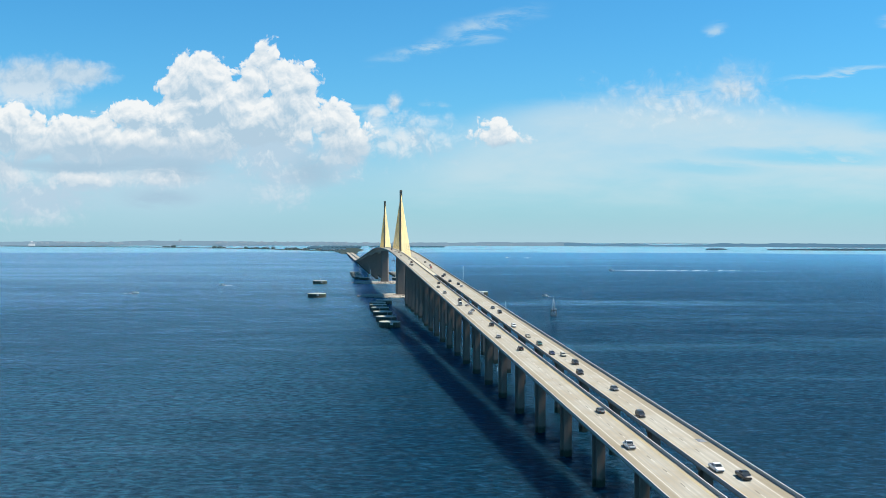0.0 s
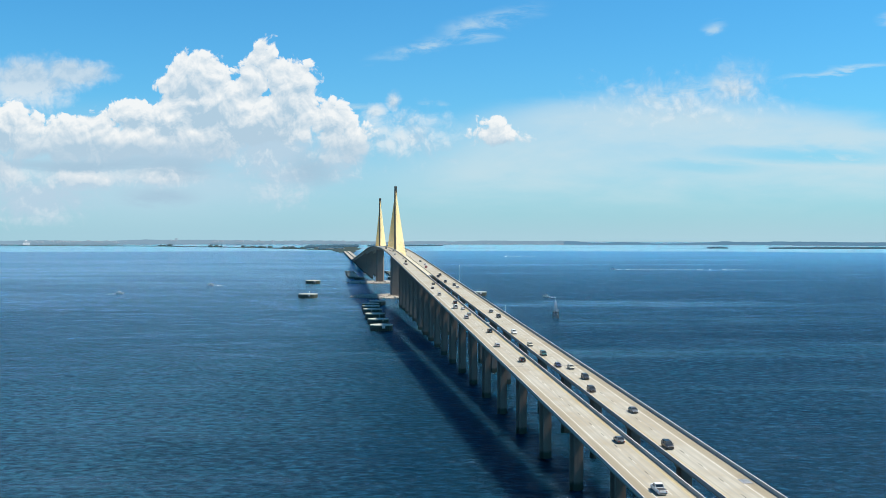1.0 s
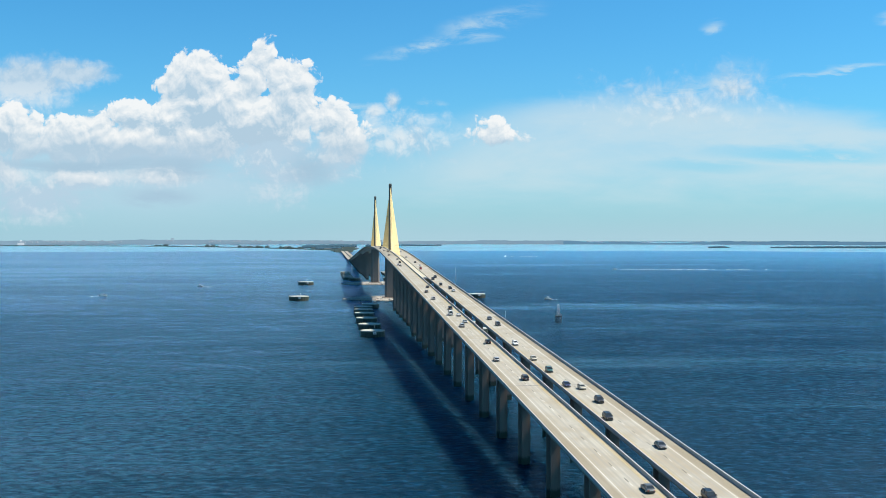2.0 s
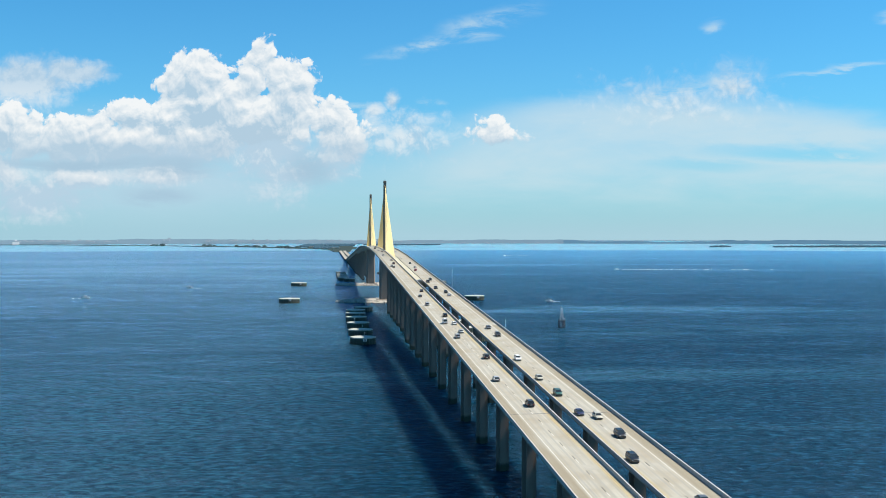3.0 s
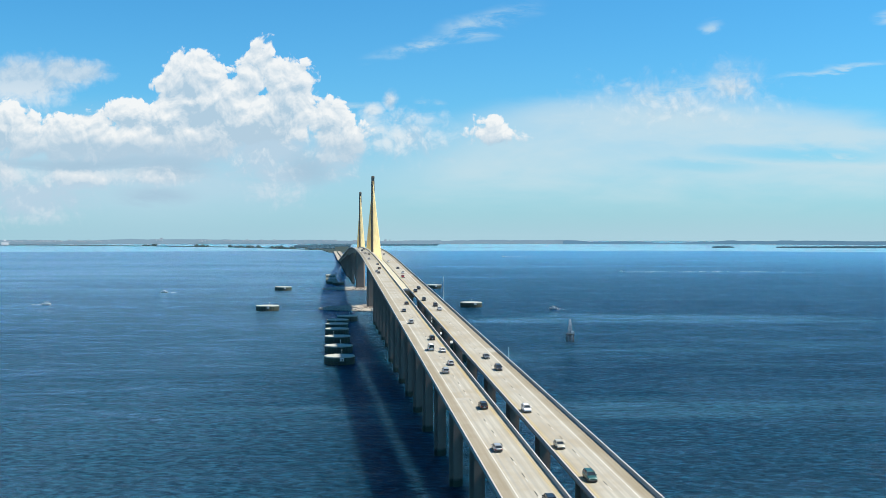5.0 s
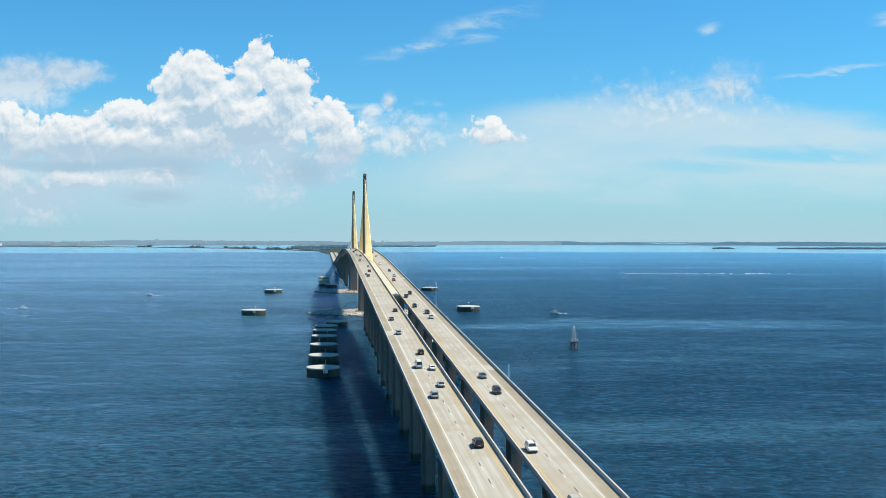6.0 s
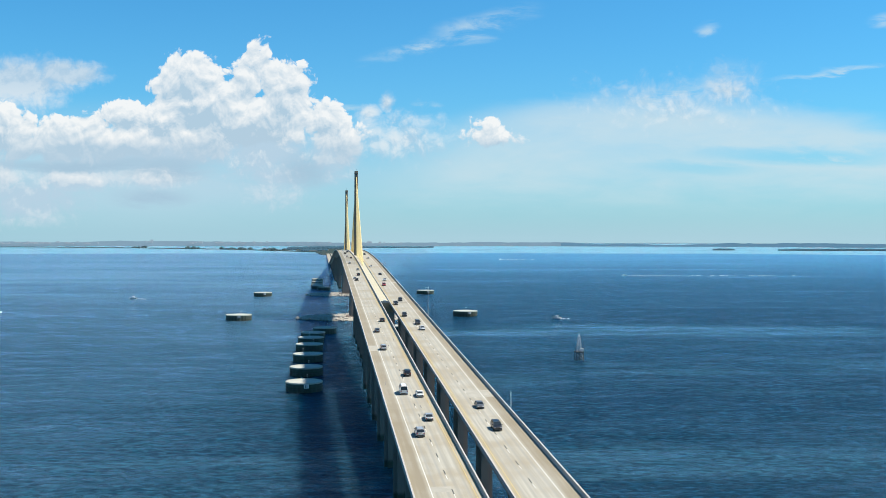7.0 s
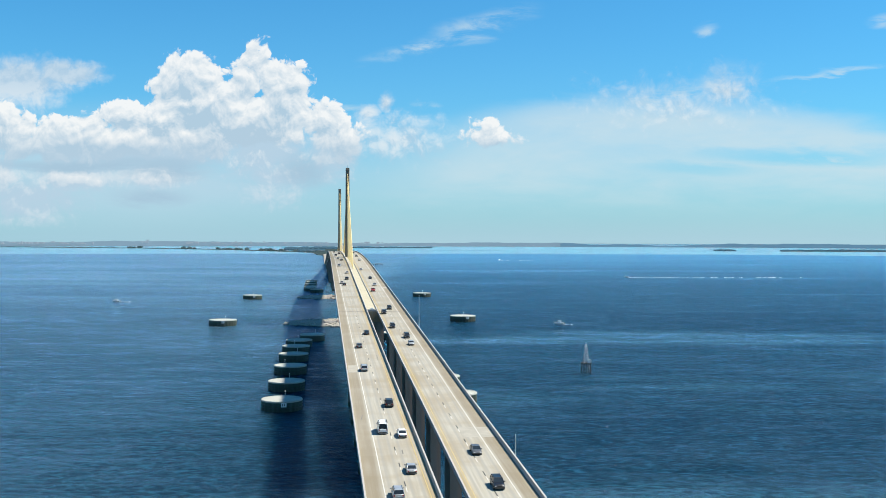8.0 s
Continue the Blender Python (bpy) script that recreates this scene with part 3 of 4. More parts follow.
def build_road_paint():
    south = decks[-1, "south"], decks[1, "south"]
    dash = mesh_of("lane_dash", boxes(-0.075, 0.075, -1.5, 1.5, 0.0, 0.012), WHITE_LINE)
    black = mesh_of("dash_shadow", boxes(-0.10, 0.10, -1.5, 1.5, 0.0, 0.011), BLACK_LINE)
    for side, phase in ((-1, -749.9), (1, -610.6)):
        bm_far = bmesh.new()
        k0 = int((-1050 - phase) / 12.192)
        for k in range(k0, 200):
            y = phase + 12.192 * k
            if y > 900:
                break
            tilt = math.degrees(math.atan2(deck(y + 1) - deck(y - 1), 2))
            if y < MAIN_S - 4:
                host = south[0] if side < 0 else south[1]
                part("lane_mark", black, None, host, "black contrast lane mark", pose(side * 7.3, y, deck(y) + 0.003, tilt))
                part("lane_dash", dash, None, host, "worn white lane dash", pose(side * 7.3, y - 3.05, deck(y - 3.05) + 0.003, tilt))
            else:
                box(bm_far, side * 7.3 - 0.1, side * 7.3 + 0.1, y - 1.5, y + 1.5, deck(y) + 0.003, deck(y) + 0.014)
        part("lane_dashes", bm_far, BLACK_LINE, decks["main"], "black lane dashes on pale concrete")["kind"] = "stuff"
        for x, mat, label in ((11.05, WHITE_LINE, "worn white edge line"), (3.6, YELLOW_LINE, "faded yellow edge line")):
            ys = stations(-1250, 1200, 14)
            w = 0.09
            part("edge_line", sweep([(side * x - w, 0.002), (side * x + w, 0.002), (side * x + w, 0.012), (side * x - w, 0.012)], ys), mat, bridge, label)


build_road_paint()


def build_road_wear():
    """Repaired strips of paler concrete, and tyre marks."""
    pale = plain("patch_concrete", (0.285, 0.268, 0.225), 0.85, grain=0.8, vary=0.12)
    for x0, x1, y, long, host in ((-11.0, -7.3, -724.0, 3.2, decks[-1, "south"]), (7.4, 14.0, -640.0, 9.0, decks[1, "south"]), (3.8, 7.2, -905.0, 5.0, decks[1, "south"]),
                                  (-7.1, -3.8, -880.0, 4.0, decks[-1, "south"]), (-14.0, -11.2, -560.0, 12.0, decks[-1, "south"]), (3.7, 14.0, -300.0, 10.0, decks["main"])):
        bm = sweep([(x0, 0.001), (x1, 0.001), (x1, 0.007), (x0, 0.007)], [y - long / 2, y, y + long / 2])
        part("road_patch", bm, pale, host, "paler patch of newer concrete")
    rubber = plain("tyre_mark", (0.16, 0.15, 0.13), 0.9, grain=2.0, vary=0.4, bump=0.0)
    for x, y, long, slant in ((-12.6, -624.0, 5.5, 0.09), (-6.0, -655.0, 3.0, 0.02), (12.9, -742.0, 7.0, -0.05), (-4.6, -540.0, 8.0, 0.03), (5.6, -872.0, 9.0, 0.02)):
        bm = bmesh.new()
        ends = [bm.verts.new((x + slant * d + w, y + d, deck(y + d) + 0.011)) for d, w in ((-long / 2, -0.13), (-long / 2, 0.13), (long / 2, 0.11), (long / 2, -0.11))]
        bm.faces.new(ends)
        part("tyre_mark", bm, rubber, decks[-1 if x < 0 else 1, "south"], "dark curved tyre mark")


build_road_wear()


def build_piers():
    def pier(x, y, half_x, half_y, under, flare):
        top = deck(y) - under
        bm = bmesh.new()
        box(bm, x - half_x, x + half_x, y - half_y, y + half_y, -6.0, top - 1.6)
        vertical = [e for e in bm.edges if abs(e.verts[0].co.z - e.verts[1].co.z) > 1]
        bmesh.ops.bevel(bm, geom=vertical, offset=1.05, segments=4, affect="EDGES")
        column = part("pier", bm, PIER, bridge, "tall pale concrete bridge pier with a dark waterline")
        cap = bmesh.new()
        box(cap, x - half_x * flare, x + half_x * flare, y - half_y, y + half_y, top - 1.6, top + 0.02, bevel=0.12)
        part("pier_cap", cap, PIER, column)

    y = SOUTH_END + SPAN / 2 + SPAN / 2
    while y < MAIN_S + 1:
        for side in (-1, 1):
            pier(side * 8.35, y, 1.95, 1.3, 2.6, 1.04)
        y += SPAN
    for d in [SPAN * k for k in range(1, 7)]:
        for y in (MAIN_S + d, MAIN_N - d):
            for side in (-1, 1):
                pier(side * 5.4, y, 2.2, 1.4, 4.4, 1.04)
    y = MAIN_N
    while y < 1850:
        for side in (-1, 1):
            pier(side * 8.35, y, 1.95, 1.3, 2.6, 1.04)
        y += SPAN


build_piers()


def build_tower(y0):
    z0 = deck(y0)
    # the double-shaft pier under the road
    shaft = bmesh.new()
    for dy in (-4.6, 4.6):
        box(shaft, -6.2, 6.2, y0 + dy - 1.9, y0 + dy + 1.9, -6, z0 - 4.3, taper=0.93)
    vertical = [e for e in shaft.edges if abs(e.verts[0].co.z - e.verts[1].co.z) > 1]
    bmesh.ops.bevel(shaft, geom=vertical, offset=1.75, segments=1, affect="EDGES")
    pier = part("tower_pier", shaft, PIER, bridge, "massive twin-walled concrete pier under the tower")
    foot = bmesh.new()
    box(foot, -9, 9, y0 - 10, y0 + 10, -5, 3.2, bevel=0.4)
    part("footing", foot, PIER, pier)
    # the slender pylon in the median
    col = bmesh.new()
    box(col, -1.9, 1.9, y0 - 3.0, y0 + 3.0, z0 + 0.3, 129.5, taper=0.80)
    vertical = [e for e in col.edges if abs(e.verts[0].co.z - e.verts[1].co.z) > 1]
    bmesh.ops.bevel(col, geom=vertical, offset=0.55, segments=2, affect="EDGES", profile=0.5)
    pylon = part("pylon", col, PYLON, bridge, "slender brown-grey concrete pylon")
    crown = bmesh.new()
    box(crown, -1.6, 1.6, y0 - 2.5, y0 + 2.5, 129.4, 131.6, taper=0.92, bevel=0.15)
    part("crown", crown, PYLON, pylon)
    part("mast", rods((0, y0, 131.6), (0, y0, 134.2), 0.12, 0.05), STEEL, pylon)
    for i in range(21):
        reach = 13.0 + 7.35 * i
        high = 84.0 + 42.5 * (i / 20) ** 0.9
        for way in (-1, 1):
            y1 = y0 + way * reach
            part("cable", rods((0, y0 + way * 1.2, high), (0, y1, deck(y1) + 0.4), 0.20, sides=7), YELLOW, pylon, "yellow-painted stay cable")
    return pier


build_tower(0.0)
build_tower(366.0)

# ---- round the towers: rock islands and ship-stopping dolphins ----
def unit_ball():
    bm = bmesh.new()
    bmesh.ops.create_icosphere(bm, subdivisions=1, radius=1.0)
    got = [v.co.copy() for v in bm.verts], [[v.index for v in f.verts] for f in bm.faces]
    bm.free()
    return got


BALL = unit_ball()


def boulder(bm, at, r, rng):
    sx, sy, sz = rng.uniform(0.75, 1.3) * r, rng.uniform(0.75, 1.3) * r, rng.uniform(0.55, 0.9) * r
    verts = []
    for co in BALL[0]:
        k = rng.uniform(0.82, 1.15)
        verts.append(bm.verts.new((co.x * sx * k + at[0], co.y * sy * k + at[1], co.z * sz * k + at[2])))
    for f in BALL[1]:
        bm.faces.new([verts[i] for i in f])


def build_rock_island(x0, y0, a, b, seed):
    rng = random.Random(seed)
    ob = thing("rock_island", pose(x0, y0, 0), "low island of pale tumbled rocks round the tower foot", "rock island", "islands under the towers")
    bm = bmesh.new()
    rings, n = [], 40
    wob = [rng.uniform(0.92, 1.06) for _ in range(n)]
    for k, z in ((1.04, -3.0), (1.0, -0.3), (0.93, 1.1), (0.86, 1.7), (0.5, 1.9)):
        rings.append([bm.verts.new((a * k * wob[i] * math.cos(2 * math.pi * i / n), b * k * wob[i] * math.sin(2 * math.pi * i / n), z)) for i in range(n)])
    for p, q in zip(rings, rings[1:]):
        for i in range(n):
            bm.faces.new((p[i], p[(i + 1) % n], q[(i + 1) % n], q[i]))
    bm.faces.new(rings[-1])
    part("rubble_core", bm, ROCK, ob)
    rocks = bmesh.new()
    for _ in range(620):
        t = rng.uniform(0, 2 * math.pi)
        k = math.sqrt(rng.uniform(0.15, 1.06))
        z = 1.7 - max(0.0, k - 0.86) * 9
        boulder(rocks, (a * k * math.cos(t), b * k * math.sin(t), z), rng.uniform(0.7, 1.7), rng)
    tagged(part("riprap", rocks, ROCK, ob, "pale angular riprap boulders"), kind="stuff")


build_rock_island(0, 8, 52, 29, 3)
build_rock_island(0, 376, 52, 29, 4)


def dolphin(radius, high, seed, sign):
    """A round ship-stopper: a ring of steel sheet piles with a concrete cap."""
    rng = random.Random(seed)
    ob = thing("mooring_dolphin", pose(0, 0, 0), "round dark green sheet-pile dolphin with a pale concrete cap", "dolphin", "dolphins round the bridge piers")
    bm = bmesh.new()
    n = 48
    low, top = [], []
    for i in range(n * 2):
        t = math.pi * i / n
        r = radius - (0.0 if (i // 2) % 2 else 0.28)
        low.append(bm.verts.new((r * math.cos(t), r * math.sin(t), -4)))
        top.append(bm.verts.new((r * math.cos(t), r * math.sin(t), high - 0.35)))
    for i in range(2 * n):
        j = (i + 1) % (2 * n)
        bm.faces.new((low[i], low[j], top[j], top[i]))
    bm.faces.new(top)
    part("pile_ring", bm, PILE, ob)
    cap = bmesh.new()
    bmesh.ops.create_cone(cap, cap_ends=True, segments=56, radius1=radius + 0.12, radius2=radius + 0.12, depth=0.55, matrix=Matrix.Translation((0, 0, high - 0.28)))
    rim = [e for e in cap.edges if abs(e.verts[0].co.z - e.verts[1].co.z) < 0.01]
    bmesh.ops.bevel(cap, geom=rim, offset=0.10, segments=2, affect="EDGES")
    part("cap", cap, CAP, ob, "pale weathered concrete cap")
    ring = bmesh.new()
    bmesh.ops.create_cone(ring, cap_ends=False, segments=48, radius1=radius - 0.5, radius2=radius - 0.5, depth=0.14, matrix=Matrix.Translation((0, 0, high + 0.06)))
    bmesh.ops.create_cone(ring, cap_ends=False, segments=48, radius1=radius - 0.1, radius2=radius - 0.1, depth=0.14, matrix=Matrix.Translation((0, 0, high + 0.06)))
    tops = [v for v in ring.verts if v.co.z > high + 0.06]
    a = sorted([v for v in tops if v.co.xy.length < radius - 0.3], key=lambda v: math.atan2(v.co.y, v.co.x))
    b = sorted([v for v in tops if v.co.xy.length > radius - 0.3], key=lambda v: math.atan2(v.co.y, v.co.x))
    for i in range(48):
        j = (i + 1) % 48
        ring.faces.new((a[i], b[i], b[j], a[j]))
    part("kerb", ring, CAP, ob)
    part("light_post", rods((radius * 0.15, radius * 0.3, high), (radius * 0.15, radius * 0.3, high + 2.6), 0.12, 0.09), STEEL, ob)
    part("lantern", boxes(radius * 0.15 - 0.2, radius * 0.15 + 0.2, radius * 0.3 - 0.2, radius * 0.3 + 0.2, high + 2.6, high + 3.1, taper=0.7), SIGN, ob)
    if sign:
        board = part("number_board", boxes(0.0, 2.3, -radius - 0.25, -radius - 0.12, high - 2.2, high - 0.35), SIGN, ob, "small white board with dark marks")
        for k in range(2):
            part("mark", boxes(0.55 + 0.7 * k, 0.85 + 0.7 * k, -radius - 0.28, -radius - 0.251, high - 1.8, high - 0.75), INK, board)
    for z in (1.6, 2.9):
        wale = bmesh.new()
        bmesh.ops.create_cone(wale, cap_ends=False, segments=48, radius1=radius + 0.10, radius2=radius + 0.10, depth=0.28, matrix=Matrix.Translation((0, 0, z)))
        part("wale", wale, DARK_STEEL, ob)
    return ob


small = dolphin(8.7, 4.4, 11, True)
south_row = [(-38.3, -417), (-38.2, -362), (-38.2, -303), (-38.0, -248), (-37.6, -205), (-36.5, -168), (-28.0, -131)]
spots = []
for x, y in south_row:
    spots += [(x, y), (-x, y + 10), (x, 366 - y), (-x, 366 - y)]
small.matrix_world = scaled(pose(*spots[0], 0))
for x, y in spots[1:4]:
    copy_thing(small, scaled(pose(x, y, 0, 0, 0, 6)))
bare = dolphin(8.7, 4.4, 13, False)
bare["label"] = "round dark sheet-pile dolphin with a pale concrete cap, in a row"
bare.matrix_world = scaled(pose(*spots[4], 0))
for i, (x, y) in enumerate(spots[5:]):
    copy_thing(bare, scaled(pose(x, y, 0, 0, 0, (i * 37) % 360)))
large = dolphin(11.2, 4.6, 12, True)
large["label"] = "wide dark sheet-pile dolphin with a pale cap, standing alone"
large.matrix_world = scaled(pose(-103, 1, 0))
for x, y in ((-103, 361), (102, 27), (102, 393)):
    copy_thing(large, scaled(pose(x, y, 0, 0, 0, 8)))


# ---- marks in the water and along the rails ----
def build_beacon(x, y):
    ob = thing("channel_beacon", pose(x, y, 0), "lattice channel beacon on a piled timber platform in the bay", "beacon")
    for dx in (-2.1, 0, 2.1):
        for dy in (-2.1, 2.1):
            part("pile", rods((dx, dy, -5), (dx * 0.95, dy * 0.95, 5.2), 0.32, 0.28, 8), TIMBER, ob)
    braces = bmesh.new()
    for s in (-2.05, 2.05):
        for a, b in (((-2.1, s, 0.6), (2.1, s, 4.6)), ((2.1, s, 0.6), (-2.1, s, 4.6)), ((s, -2.1, 0.6), (s, 2.1, 4.6)), ((s, 2.1, 0.6), (s, -2.1, 4.6))):
            rod(braces, a, b, 0.11, sides=6)
    part("pile_brace", braces, BEACON_GREY, ob, "pale grey cross braces")
    part("platform", boxes(-2.5, 2.5, -2.5, 2.5, 5.1, 5.7, bevel=0.06), TIMBER, ob, "dark weathered platform deck")
    part("equipment_box", boxes(0.6, 2.3, -2.4, -0.6, 5.7, 7.3, bevel=0.05), BEACON_GREY, ob)
    lattice = bmesh.new()
    levels = [5.7, 7.6, 9.4, 11.1, 12.7, 14.2]
    half = lambda z: 1.35 - (z - 5.7) * 0.095
    corners = [(-1, -1), (1, -1), (1, 1), (-1, 1)]
    for cx, cy in corners:
        rod(lattice, (cx * half(5.7), cy * half(5.7), 5.7), (cx * half(14.2), cy * half(14.2), 14.2), 0.085, sides=6)
    for z0, z1 in zip(levels, levels[1:]):
        for (ax, ay), (bx, by) in zip(corners, corners[1:] + corners[:1]):
            rod(lattice, (ax * half(z0), ay * half(z0), z0), (bx * half(z1), by * half(z1), z1), 0.045, sides=5)
            rod(lattice, (bx * half(z0), by * half(z0), z0), (ax * half(z1), ay * half(z1), z1), 0.045, sides=5)
            rod(lattice, (ax * half(z1), ay * half(z1), z1), (bx * half(z1), by * half(z1), z1), 0.045, sides=5)
    part("lattice_tower", lattice, BEACON_GREY, ob, "grey steel lattice tower")
    part("lantern", boxes(-0.5, 0.5, -0.5, 0.5, 14.2, 15.4, taper=0.7, bevel=0.06), SIGN, ob)
    part("lightning_rod", rods((0, 0, 15.4), (0, 0, 16.7), 0.05), STEEL, ob)


build_beacon(120.5, -319)


def build_pole(y, high, r):
    z = deck(y) + 0.86
    ob = thing("rail_pole", pose(EDGE + 0.05, y, z - 0.5), "thin grey steel pole bolted to the bridge rail", "pole", "poles on the rail")
    part("shaft", rods((0.12, 0, 0), (0.12, 0, high), r, r * 0.6), STEEL, ob)
    part("bracket", boxes(-0.03, 0.2, -0.2, 0.2, 0.0, 0.45), STEEL, ob)
    part("tip", rods((0.12, 0, high), (0.12, 0, high + 0.3), r * 0.6, r * 0.4), SIGN, ob)


build_pole(-662.0, 3.9, 0.11)
build_pole(-473.0, 12.0, 0.14)


def build_grate(x, y):
    z = deck(y)
    ob = thing("deck_grate", pose(x, y, z + 0.006, math.degrees(math.atan(0.04))), "flat dark steel drain grate in the road shoulder", "drain grate")
    part("frame", boxes(-1.2, 1.2, -1.8, 1.8, -0.05, 0.012), JOINT, ob)
    for k in range(8):
        part("bar", boxes(-1.1, 1.1, -1.65 + 0.44 * k, -1.45 + 0.44 * k, 0.012, 0.03), STEEL, ob)


build_grate(12.2, -978.0)


# ---- traffic ----
def loft(sections):
    """A closed skin through rings of equal length."""
    bm = bmesh.new()
    rings = [[bm.verts.new(p) for p in s] for s in sections]
    k = len(rings[0])
    for a, b in zip(rings, rings[1:]):
        for i in range(k):
            bm.faces.new((a[i], a[(i + 1) % k], b[(i + 1) % k], b[i]))
    bm.faces.new(rings[0][::-1])
    bm.faces.new(rings[-1])
    bmesh.ops.recalc_face_normals(bm, faces=bm.faces)
    return bm


def body_ring(y, w, low, waist, crown):
    """A car body's cross section, rounded at the sill and the shoulder."""
    return [(-w * 0.86, y, low), (-w, y, low + 0.18), (-w, y, waist - 0.14), (-w * 0.93, y, waist), (-w * 0.45, y, crown),
            (w * 0.45, y, crown), (w * 0.93, y, waist), (w, y, waist - 0.14), (w, y, low + 0.18), (w * 0.86, y, low)]


SHAPES = {
    # length, half width, waist, roof, roof line: rear foot, rear top, front top, front foot (along the car, nose at +)
    "sedan": (4.8, 0.92, 0.92, 1.44, (-1.75, -1.05, 0.35, 1.25)),
    "hatchback": (4.3, 0.90, 0.95, 1.50, (-2.02, -1.55, 0.35, 1.15)),
    "suv": (4.8, 0.97, 1.10, 1.76, (-2.28, -1.95, 0.45, 1.20)),
    "pickup": (5.7, 1.00, 1.12, 1.84, (-0.55, -0.35, 0.85, 1.60)),
    "van": (5.6, 1.02, 1.25, 2.35, (-2.72, -2.60, 1.15, 1.90)),
}


def vehicle(kind_name, paint, colour_word):
    length, w, waist, roof, (rf, rt, ft, ff) = SHAPES[kind_name]
    L = length / 2
    word = {"sedan": "sedan", "hatchback": "small hatchback", "suv": "tall estate car", "pickup": "pickup truck", "van": "high-roofed van"}[kind_name]
    ob = thing(kind_name if kind_name != "suv" else "estate_car", pose(0, 0, 0), f"{colour_word} {word} driving on the concrete bridge road", "car" if kind_name not in ("pickup", "van") else kind_name.replace("pickup", "pickup truck"), "traffic on the bridge")
    low = 0.24
    if kind_name == "pickup":
        rings = [body_ring(-L, w * 0.92, low + 0.15, waist - 0.12, waist - 0.1), body_ring(-L + 0.12, w, low, waist - 0.08, waist - 0.04), body_ring(rf - 0.05, w, low, waist - 0.08, waist - 0.04),
                 body_ring(rf, w, low, waist, waist + 0.03), body_ring(ff, w, low, waist, waist + 0.08), body_ring(L - 0.25, w * 0.97, low, waist - 0.1, waist), body_ring(L, w * 0.85, low + 0.12, waist - 0.28, waist - 0.2)]
    else:
        rings = [body_ring(-L, w * 0.86, low + 0.15, waist - 0.18, waist - 0.1), body_ring(-L + 0.18, w * 0.97, low, waist - 0.04, waist), body_ring(rf, w, low, waist, waist + 0.03),
                 body_ring(ff, w, low, waist, waist + 0.05), body_ring(L - 0.35, w * 0.95, low, waist - 0.16, waist - 0.08), body_ring(L, w * 0.80, low + 0.12, waist - 0.36, waist - 0.28)]
    body = part("body", loft(rings), paint, ob, smooth=False)
    # glasshouse: windows all round, roof in body colour
    wr = w * 0.74
    base = [(-w * 0.92, rf, waist - 0.02), (w * 0.92, rf, waist - 0.02), (w * 0.92, ff, waist - 0.02), (-w * 0.92, ff, waist - 0.02)]
    top = [(-wr, rt, roof - 0.06), (wr, rt, roof - 0.06), (wr, ft, roof - 0.06), (-wr, ft, roof - 0.06)]
    part("cabin_glass", loft([base, top]), GLASS, ob, "dark tinted windows")
    roof_bm = boxes(-wr - 0.03, wr + 0.03, rt - 0.06, ft + 0.05, roof - 0.07, roof, taper=0.95, bevel=0.02)
    part("roof", roof_bm, paint, ob)
    for s in (-1, 1):
        for (y0, y1) in ((rf, rt), (ff, ft), ((rf + ff) / 2 - 0.1, (rt + ft) / 2 - 0.05)):
            part("window_post", rods((s * w * 0.925, y0, waist), (s * (wr + 0.01), y1, roof - 0.05), 0.055, sides=5), paint, body)
    tyre = mesh_of("tyre", rods((-0.12, 0, 0), (0.12, 0, 0), 0.34, sides=18), RUBBER)
    rim = mesh_of("rim", rods((-0.128, 0, 0), (0.128, 0, 0), 0.21, sides=12), RIM)
    for s in (-1, 1):
        for y in (-L * 0.62, L * 0.62):
            wheel = part("wheel", tyre, None, ob, "black tyre on an alloy rim", pose(s * (w - 0.10), y, 0.34))
            part("rim", rim, None, wheel)
        part("headlight", boxes(s * w * 0.62 - 0.2, s * w * 0.62 + 0.2, L - 0.16, L - 0.02, waist - 0.42, waist - 0.26, bevel=0.03), LENS, ob, "clear headlight")
        part("tail_light", boxes(s * w * 0.74 - 0.13, s * w * 0.74 + 0.13, -L - 0.015, -L + 0.12, waist - 0.36, waist - 0.12, bevel=0.02), TAIL, ob, "red tail light")
        part("door_mirror", boxes(s * (w + 0.10) - 0.1, s * (w + 0.10) + 0.1, ff - 0.35, ff - 0.2, waist + 0.02, waist + 0.2, bevel=0.03), paint, ob)
    part("front_bumper", boxes(-w * 0.8, w * 0.8, L - 0.12, L + 0.05, low + 0.08, low + 0.32, bevel=0.05), DARK_STEEL, ob)
    part("rear_bumper", boxes(-w * 0.82, w * 0.82, -L - 0.06, -L + 0.1, low + 0.12, low + 0.34, bevel=0.05), DARK_STEEL, ob)
    part("number_plate", boxes(-0.26, 0.26, -L - 0.08, -L - 0.062, low + 0.42, low + 0.56), SIGN, ob)
    if kind_name == "pickup":
        part("load_bed", boxes(-w * 0.82, w * 0.82, -L + 0.15, rf - 0.12, waist - 0.06, waist - 0.02), DARK_STEEL, ob, "dark open load bed")
    if kind_name in ("suv", "van"):
        for s in (-1, 1):
            part("roof_rail", rods((s * wr * 0.9, rt + 0.2, roof + 0.05), (s * wr * 0.9, ft - 0.1, roof + 0.05), 0.03, sides=6), DARK_STEEL, ob)
    return ob


def paint(name, c, metal=0.2):
    return plain(name, c, 0.38, metal, grain=1.0, vary=0.06, bump=0.0, coat=0.3)


